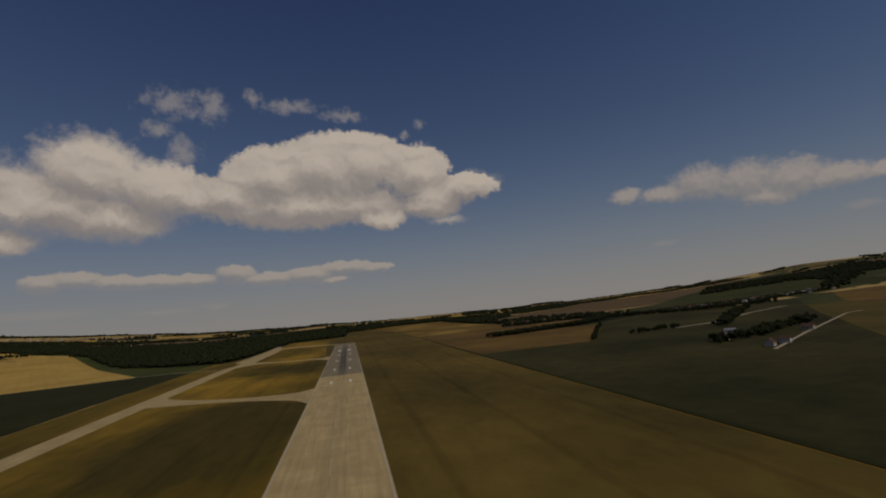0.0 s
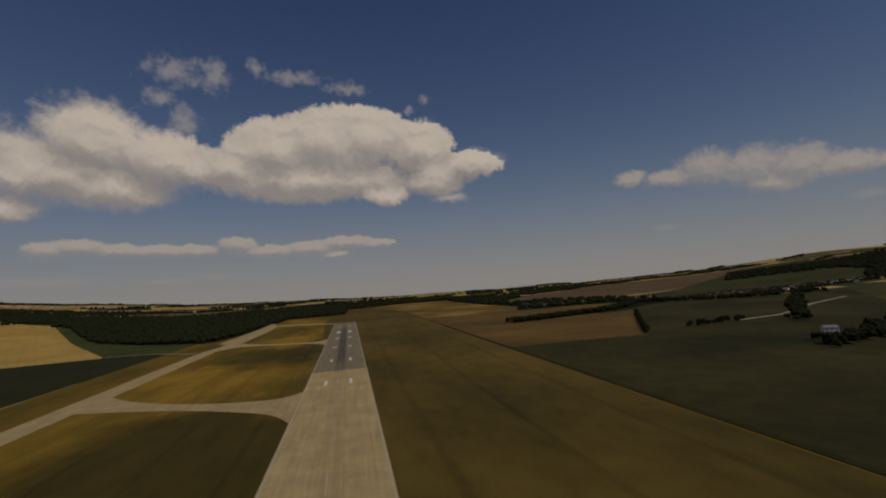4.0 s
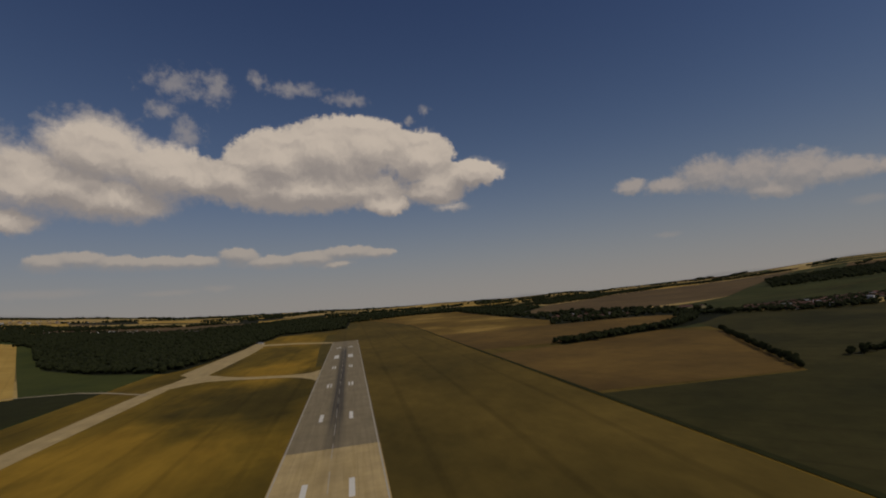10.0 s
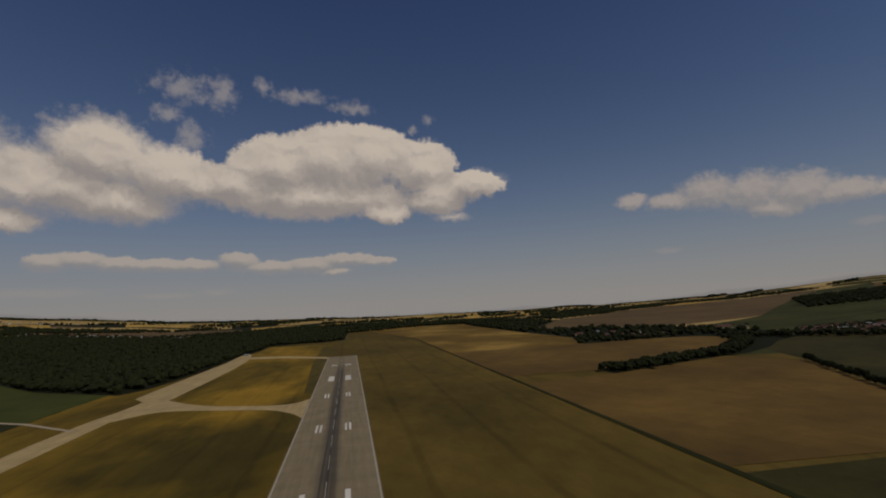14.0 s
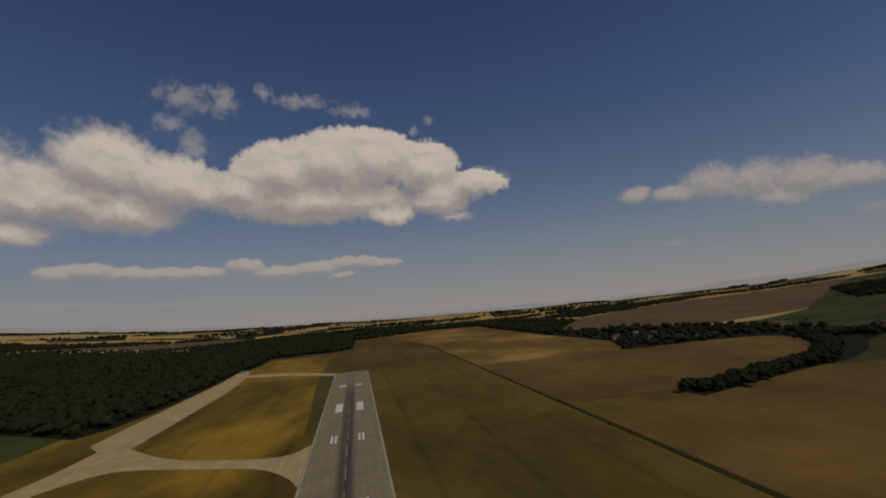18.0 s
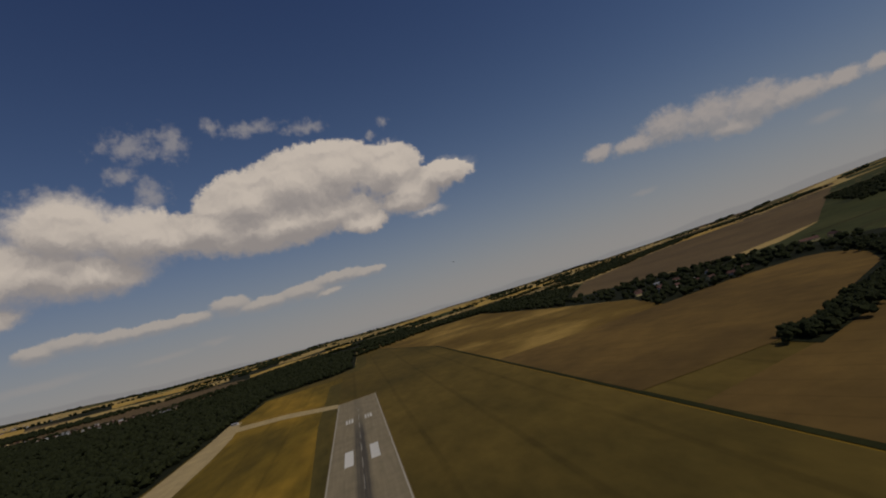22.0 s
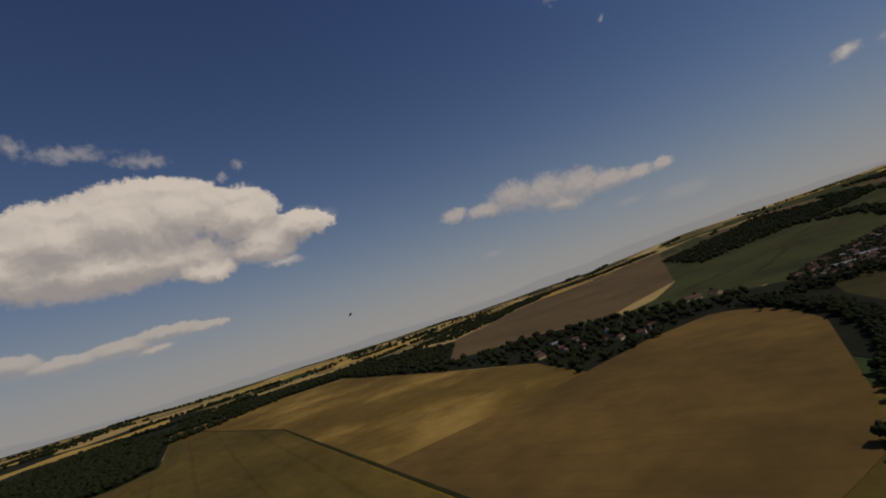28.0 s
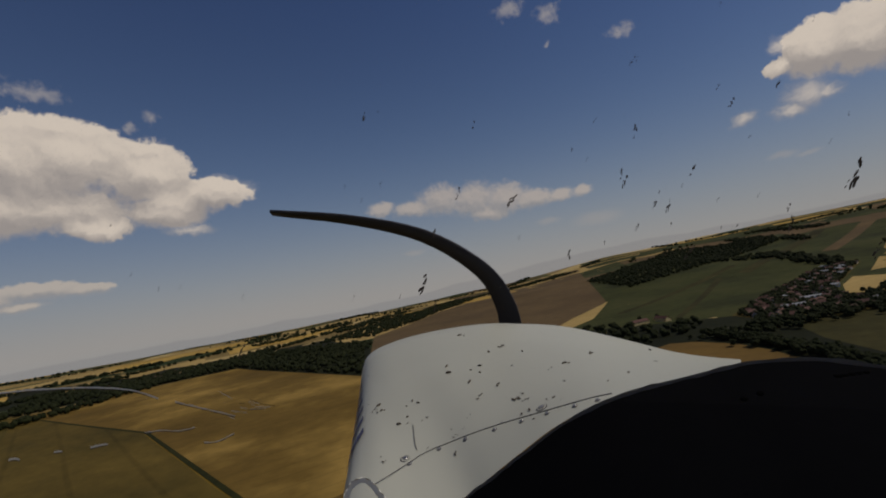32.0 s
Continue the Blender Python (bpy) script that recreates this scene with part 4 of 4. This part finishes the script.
def loft(curves, name, mat, parent, label="", thick=0.0):
    bm = bmesh.new()
    rows = [[bm.verts.new(p) for p in c] for c in curves]
    for a, b in zip(rows, rows[1:]):
        for i in range(len(a) - 1):
            bm.faces.new((a[i], a[i + 1], b[i + 1], b[i]))
    bmesh.ops.recalc_face_normals(bm, faces=bm.faces[:])
    if thick:
        bmesh.ops.solidify(bm, geom=bm.faces[:], thickness=thick)
    ob = part(name, bm, mat, parent, label)
    for p in ob.data.polygons:
        p.use_smooth = True
    return ob


def aircraft():
    t, x, y, z, yaw, pitch, roll = FLIGHT[-1]
    root = tagged(new("light_aircraft"), "white light aircraft nose with dark propeller blades, in flight", "aircraft")
    root.matrix_basis = pose(x, y, z, pitch, roll, yaw)     # x right, y ahead, z up from the pilot's eye
    # cross-sections of the cowling: side wall, rounded shoulder, broad crown falling away
    back = [(-0.21, 0.80, -0.70), (-0.19, 0.80, -0.52), (-0.13, 0.80, -0.475), (-0.03, 0.80, -0.46), (0.04, 0.80, -0.44), (0.09, 0.80, -0.40), (0.14, 0.80, -0.36), (0.20, 0.80, -0.315),
            (0.28, 0.80, -0.272), (0.37, 0.80, -0.242), (0.46, 0.80, -0.22), (0.53, 0.80, -0.204)]
    front = [(-0.33, 1.75, -0.85), (-0.322, 1.75, -0.60), (-0.312, 1.75, -0.47), (-0.28, 1.75, -0.405), (-0.19, 1.75, -0.36), (-0.05, 1.75, -0.322), (0.14, 1.75, -0.292), (0.30, 1.75, -0.29),
             (0.48, 1.75, -0.302), (0.70, 1.75, -0.35), (0.92, 1.75, -0.405), (1.15, 1.75, -0.445)]
    n = 44
    b, f = smooth_curve(back, n), smooth_curve(front, n)
    skins = []
    for i in range(13):
        s = i / 12
        skins.append([p.lerp(q, s) + Vector((0, 0, 0.012 * math.sin(s * math.pi))) for p, q in zip(b, f)])
    lip = [p + Vector((0.02 if p.x < 0 else -0.02, 0.06, -0.05)) for p in f]
    loft(skins + [lip], "cowling", COWL_WHITE, root, "white painted engine cowling")

    def on_skin(u, s, up=0.0):
        i = min(n - 2, int(u * (n - 1)))
        k = u * (n - 1) - i
        j = min(11, int(s * 12))
        m = s * 12 - j
        lo = skins[j][i].lerp(skins[j][i + 1], k)
        hi = skins[j + 1][i].lerp(skins[j + 1][i + 1], k)
        side, along = (skins[j][i + 1] - skins[j][i]), (skins[j + 1][i] - skins[j][i])
        nrm = side.cross(along).normalized()
        return lo.lerp(hi, m) + nrm * up, nrm

    def meet(rows, across, up):
        """The point of a skin of curves that is seen from the eye at across and up over the distance, and the normal there."""
        grid = np.array([[tuple(p) for p in row] for row in rows])
        seen = (grid[..., 0] / grid[..., 1] - across) ** 2 + (grid[..., 2] / grid[..., 1] - up) ** 2
        near = np.where(seen < (np.sqrt(seen.min()) + 0.006) ** 2, grid[..., 1], 99.0)     # of what lies behind one another, the nearest
        i, j = np.unravel_index(np.argmin(near), near.shape)
        i, j = min(max(i, 1), grid.shape[0] - 2), min(max(j, 1), grid.shape[1] - 2)
        p, e, g = (Vector(grid[i, j]), Vector(grid[i, j + 1] - grid[i, j - 1]), Vector(grid[i + 1, j] - grid[i - 1, j]))
        nrm = e.cross(g).normalized()
        nrm = nrm if nrm.dot(p) < 0 else -nrm
        way = Vector((across, 1.0, up))
        return way * (p.dot(nrm) / way.dot(nrm)), nrm

    fine_skin = []
    for q in range(61):
        j = min(11, int(q / 60 * 12))
        fine_skin.append([p.lerp(o, q / 60 * 12 - j) for p, o in zip(skins[j], skins[j + 1])])
    seam_way = smooth_curve([(-0.155, -0.528, 0), (-0.105, -0.497, 0), (-0.043, -0.457, 0), (0.02, -0.43, 0), (0.083, -0.406, 0), (0.145, -0.386, 0), (0.208, -0.368, 0), (0.271, -0.35, 0), (0.333, -0.333, 0), (0.376, -0.324, 0)], 40)
    seam_line = []
    for w in seam_way:
        p, nrm = meet(fine_skin, w.x, w.y)
        seam_line.append(p + nrm * 0.002)
    loft([seam_line, [p + Vector((0, 0.0005, 0.0022)) for p in seam_line]], "seam", SEAM, root, "dark panel seam across the cowling")

    def disc(across, up, wide, high, mat, name, label, lift=0.002):
        p, nrm = meet(fine_skin, across, up)
        bm = bmesh.new()
        bmesh.ops.create_cone(bm, cap_ends=True, segments=20, radius1=wide, radius2=wide * 0.8, depth=high, matrix=Matrix.Translation(p + nrm * lift) @ nrm.to_track_quat("Z", "Y").to_matrix().to_4x4())
        return part(name, bm, mat, root, label)

    for across, up in ((-0.083, -0.465), (0.219, -0.352)):
        disc(across, up, 0.0125, 0.001, SEAM, "fastener_ring", "dark ring round a fastener", 0.0006)
        disc(across, up, 0.0105, 0.001, COWL_WHITE, "fastener_washer", "white painted washer", 0.0012)
        disc(across, up, 0.0075, 0.001, SEAM, "fastener_ring", "dark ring round a fastener", 0.0018)
        disc(across, up, 0.0055, 0.001, STEEL, "fastener", "dull steel quarter-turn fastener", 0.0024)
    for across, up in ((-0.074, -0.478), (-0.009, -0.444), (0.049, -0.423), (0.114, -0.401), (0.174, -0.383), (0.231, -0.365), (0.292, -0.349), (0.343, -0.336)):
        disc(across, up, 0.0058, 0.001, SEAM, "fastener_ring", "dark ring round a fastener", 0.0006)
        disc(across, up + 0.0015, 0.0042, 0.001, STEEL, "fastener", "dull steel quarter-turn fastener", 0.0014)
    scratch = [meet(fine_skin, x, z) for x, z in ((-0.067, -0.390), (-0.065, -0.405), (-0.064, -0.420), (-0.062, -0.435), (-0.058, -0.447))]
    loft([[p + n * 0.002 + Vector((w, 0, 0)) for p, n in scratch] for w in (0.0, 0.0016)], "scratch", SEAM, root, "thin dark drip line on the cowling")
    # the marking on the side is drawn as plain slanted bars
    for q in range(7):
        s = 0.30 + 0.085 * q
        strip = [[on_skin(0.085 + 0.03 * h, s + w + 0.02 * h, 0.003)[0] for h in range(4)] for w in (0.0, 0.035)]
        loft(strip, "lettering_bar", BLUE, root, "dark blue slanted marking bar")
    local = random.Random(5)
    for across, up in SPECKS:
        p, nrm = meet(fine_skin, across, up)
        bm = bmesh.new()
        turn = nrm.to_track_quat("Z", "Y").to_matrix().to_4x4()
        size = local.choice([0.7, 1.0, 1.0, 1.6]) * (p.y / 0.9) ** 1.2
        for q in range(local.choice([1, 2, 4])):
            at = Matrix.Translation(p + nrm * 0.0012) @ turn @ Matrix.Translation((local.uniform(-1, 1) * 0.006 * size, local.uniform(-1, 1) * 0.008 * size, 0)) @ pose(0, 0, 0, 0, 0, local.uniform(0, 360))
            bmesh.ops.create_icosphere(bm, subdivisions=1, radius=0.0028 * size * local.uniform(0.5, 1.1), matrix=at @ Matrix.Diagonal((local.uniform(0.4, 0.8), local.uniform(0.8, 1.8), 0.3 if p.y < 1.1 else 0.7, 1)))
        part("insect_speck", bm, DIRT, root, "dried insect speck")
    # glareshield: black shelf below the windscreen, with a ragged rim
    rim = [(-0.02, 0.79, -0.52), (0.035, 0.79, -0.444), (0.085, 0.79, -0.404), (0.135, 0.79, -0.364), (0.195, 0.79, -0.318), (0.275, 0.79, -0.274), (0.365, 0.79, -0.243), (0.455, 0.79, -0.221),
           (0.53, 0.79, -0.203), (0.65, 0.79, -0.196), (0.80, 0.79, -0.215), (1.0, 0.79, -0.26)]
    rim = smooth_curve(rim, 60)
    near = [Vector((p.x * 0.9 + 0.02, 0.42, p.z - 0.16)) for p in rim]
    deep = [Vector((p.x * 0.9 + 0.02, 0.40, p.z - 0.5)) for p in rim]
    mid = [p.lerp(q, 0.5) + Vector((0, 0, 0.02)) for p, q in zip(rim, near)]
    loft([rim, mid, near, deep], "glareshield", BLACK_TRIM, root, "matt black glareshield")
    edge = [[p + Vector((0, -0.004, w + local.uniform(-0.0015, 0.0015))) for p in rim] for w in (0.0, 0.007)]
    loft(edge, "sealing_strip", SEAM, root, "worn sealing strip along the windscreen base")
    shelf = [[p.lerp(o, q / 20) for p, o in zip(rim, mid)] for q in range(21)]
    for across, up, wide in ((0.668, -0.333, 0.006), (0.703, -0.321, 0.006)):
        p, nrm = meet(shelf, across, up)
        bm = bmesh.new()
        bmesh.ops.create_cone(bm, cap_ends=True, segments=14, radius1=wide, radius2=wide * 0.7, depth=0.004, matrix=Matrix.Translation(p) @ nrm.to_track_quat("Z", "Y").to_matrix().to_4x4())
        part("screw", bm, HOLE, root, "small dark screw")
    for q in range(5):
        p, nrm = meet(shelf, 0.875 + 0.016 * q, -0.283 + 0.0022 * q)
        bm = bmesh.new()
        bmesh.ops.create_cube(bm, size=1.0, matrix=Matrix.Translation(p) @ nrm.to_track_quat("Z", "Y").to_matrix().to_4x4() @ Matrix.Diagonal((0.011, 0.005, 0.003, 1)))
        part("vent_slot", bm, HOLE, root, "narrow dark vent slot")
    # propeller blade, standing still
    for name, pts, wide in (("propeller_blade", [(0.32, 2.05, -0.42), (0.285, 2.05, -0.25), (0.175, 2.05, -0.09), (-0.08, 2.05, 0.06), (-0.41, 2.05, 0.135), (-0.78, 2.05, 0.17)], 0.10),):
        c = smooth_curve(pts, 24)
        for_strip = []
        for side in (-1, 0, 1):
            line = []
            for i, p in enumerate(c):
                d = (c[min(i + 1, 23)] - c[max(i - 1, 0)]).normalized()
                q = Vector((-d.z, 0, d.x))
                taper = 0.14 + 0.86 * (1 - i / 23) ** 0.85
                line.append(p + q * (side * wide / 2 * taper) + Vector((0, side * 0.02, 0)))
            for_strip.append(line)
        loft(for_strip, name, BLADE, root, "dark grey propeller blade", 0.012)
    # windscreen with insect marks and two dried smears
    pane = [[Vector((px, 0.62 - 0.12 * px * px + 0.10 * pz, pz)) for px in np.linspace(-0.85, 0.85, 15)] for pz in np.linspace(-0.20, 0.45, 7)]
    screen = loft(pane, "windscreen", SCREEN, root, "clear curved windscreen pane with dried insect marks", 0.004)
    screen.visible_shadow = False

    def on_pane(across, up, off=0.016):
        y = 0.6
        for _ in range(4):
            y = 0.62 - off - 0.12 * (across * y) ** 2 + 0.10 * up * y
        return Vector((across * y, y, up * y))

    for across, up, size in MARKS + [(x, z, 0.75) for x, z in FAINT_MARKS]:
        bm = bmesh.new()
        lean = local.uniform(8, 32)
        for q in range(9 if size > 1 else 4):
            along = local.uniform(-1, 1)
            side = local.uniform(-0.25, 0.25) * (1 - 0.5 * abs(along))
            reach = 0.0048 * size
            dx, dz = (along * math.sin(radians(lean)) + side) * reach, along * math.cos(radians(lean)) * reach
            p = on_pane(across + dx / 0.6, up + dz / 0.6)
            bmesh.ops.create_icosphere(bm, subdivisions=1, radius=0.0036 * size ** 0.8 * local.uniform(0.16, 0.5),
                                       matrix=Matrix.Translation(p) @ pose(0, 0, 0, 0, lean + local.uniform(-25, 25), 0) @ Matrix.Diagonal((local.uniform(0.2, 0.5), 0.12, 1.1, 1)))
        part("insect_mark", bm, DIRT, screen)
    for pts, wide in (([(-0.985, -0.321), (-0.907, -0.314), (-0.795, -0.309), (-0.694, -0.314), (-0.632, -0.333)], 0.0019), ([(-0.594, -0.340), (-0.544, -0.352), (-0.500, -0.362), (-0.462, -0.371)], 0.0014),
                      ([(-0.964, -0.470), (-0.950, -0.467), (-0.939, -0.469)], 0.0024), ([(-0.863, -0.452), (-0.845, -0.450)], 0.0022), ([(-0.782, -0.442), (-0.762, -0.437), (-0.744, -0.434)], 0.0022),
                      ([(-0.662, -0.408), (-0.625, -0.403), (-0.585, -0.404), (-0.550, -0.396)], 0.0009), ([(-0.530, -0.430), (-0.500, -0.427), (-0.463, -0.410)], 0.0010)):
        line = smooth_curve([(x, z, 0) for x, z in pts], 26)
        body = [on_pane(p.x, p.y) for p in line]
        smear = loft([[p + Vector((0, 0, w * local.uniform(0.6, 1.2))) for p in body] for w in (0.0, wide)], "smear", SMEAR, screen, "pale dried smear with a dark rim")
        loft([[p + Vector((0, -0.0006, -w - local.uniform(0.0, 0.0008))) for p in body] for w in (-0.0002, 0.0006)], "rim", DIRT, smear, "dark dried edge")
    for q in range(12):
        x, z = local.uniform(-0.49, -0.38), local.uniform(-0.38, -0.325)
        turn, reach = radians(local.uniform(-35, 5)), local.uniform(0.006, 0.018)
        body = [on_pane(x + math.cos(turn) * reach * k, z + math.sin(turn) * reach * k) for k in (-1, -0.3, 0.4, 1)]
        loft([body, [p + Vector((0, 0, 0.0006)) for p in body]], "splash_streak", SMEAR if q % 3 else DIRT, screen, "thin dried splash streak")
    wire = smooth_curve([(-0.176, 0.80, -0.475), (-0.172, 0.80, -0.442), (-0.162, 0.80, -0.420), (-0.144, 0.80, -0.410), (-0.129, 0.80, -0.416), (-0.116, 0.80, -0.432), (-0.106, 0.80, -0.444), (-0.098, 0.80, -0.47)], 24)
    ring = []
    for i, p in enumerate(wire):
        ring.append([p + Vector((0.0052 * math.cos(a), 0.0, 0.0052 * math.sin(a))) for a in [k * math.pi / 4 for k in range(9)]])
    loft(ring, "cable", SMEAR, root, "short white cable loop")
    return root


aircraft()
line_of_trees("tree_line", [(800, -195), (860, -225), (930, -290), (1010, -340), (1250, -372)], 40, 2.2, "dark trees on the near side of the village")
sheet("dirt_track", [(606, -764), (706, -748), (900, -640), (1100, -560), (1100, -566), (902, -648), (708, -756), (606, -772)], TRACK, 0.6, "pale dirt track through the meadow", "track")


# ---- single trees: hedgerow along the stubble field, the row in the meadow, a few by the tree line ----
BARK = plain("tree_bark", (0.09, 0.065, 0.045), 0.9, 0.3, 2.0)


def tree(seed, tall, wide, label):
    own = np.random.default_rng(seed)
    root = tagged(new("tree"), label, "tree")
    bm = bmesh.new()
    bmesh.ops.create_cone(bm, cap_ends=True, segments=7, radius1=0.3, radius2=0.12, depth=tall * 0.6, matrix=Matrix.Translation((0, 0, tall * 0.3 - 0.3)))
    for k in range(4):
        a = k * 1.6 + seed
        d = Vector((math.cos(a), math.sin(a), 0.9)).normalized()
        m = Matrix.Translation(Vector((0, 0, tall * 0.4)) + d * tall * 0.16) @ d.to_track_quat("Z", "Y").to_matrix().to_4x4()
        bmesh.ops.create_cone(bm, cap_ends=False, segments=5, radius1=0.12, radius2=0.04, depth=tall * 0.32, matrix=m)
    part("trunk", bm, BARK, root, "brown bark trunk with limbs")
    vs, fs, base = [], [], 0
    for k in range(70):
        d = own.normal(size=3)
        d /= np.linalg.norm(d)
        r = own.uniform(0.45, 1.0) ** 0.6
        c = d * r * np.array([wide / 2, wide / 2, tall * 0.36]) + np.array([0, 0, tall * 0.6])
        vs.append(ICO_V * own.uniform(0.5, 1.1) * own.uniform(0.7, 1.25, (12, 1)) * wide / 7 + c)
        fs.append(ICO_F + base)
        base += 12
    part("crown", (np.concatenate(vs).tolist(), [], np.concatenate(fs).tolist()), LEAF, root, "dense dark green crown of leaf clumps")
    return root


TREES = [tree(3, 9.0, 7.0, "round dark green hedgerow tree"), tree(5, 11.0, 7.5, "tall dark green field tree"), tree(8, 7.0, 6.5, "low bushy dark green tree")]
TREE_SITES = [[], [], []]


def row_of_trees(way, gap, sway):
    for (x1, y1), (x2, y2) in zip(way, way[1:]):
        n = int(math.hypot(x2 - x1, y2 - y1) / gap)
        for i in range(n):
            t = (i + rng.uniform(0.2, 0.8)) / n
            TREE_SITES[int(rng.integers(3))].append((x1 + (x2 - x1) * t + rng.normal() * sway, y1 + (y2 - y1) * t + rng.normal() * sway))


row_of_trees([(604, -515), (520, -640), (415, -808)], 7.0, 1.5)
row_of_trees([(500, -782), (606, -776)], 5.0, 2.0)
TREE_SITES[1] += [(-236, 215), (-262, 238), (1002, 10), (1020, -18), (925, 22)]
for first, sites in zip(TREES, TREE_SITES):
    first["group"] = "single field trees"
    for n, (tx, ty) in enumerate(sites):
        m = pose(tx, ty, height(tx, ty) + 0.2, 0, 0, rng.uniform(0, 360))
        if n == 0:
            first.matrix_basis = m
        else:
            copy_thing(first, m)

# farm beside the winding track in the dark meadow
for kind, x, y, turn in ((1, 506, -1072, 30), (3, 557, -942, 60), (0, 630, -999, 25), (1, 498, -992, 80), (0, 474, -1082, 120)):
    copy_thing(KINDS[kind], place(x, y, turn))
sheet("dirt_track", [(455, -1102), (582, -1028), (603, -1016), (868, -871), (925, -859), (925, -863), (869, -875), (605, -1020), (583, -1032), (456, -1106)],
      TRACK, 0.6, "pale winding dirt track past a farm", "track")
sheet("tan_field", [(1092, -778), (1226, -606), (1534, -347), (1900, -420), (1500, -800)], BROWN, 0.5, "tan stubble field beyond the dark meadow")
line_of_trees("tree_line", [(470, -1010), (560, -985), (660, -940), (760, -900)], 16, 4.0, "dark trees beside the farm track")
line_of_trees("tree_line", [(640, -840), (800, -700), (960, -560), (1080, -470)], 12, 7.0, "dark hedge across the meadow")
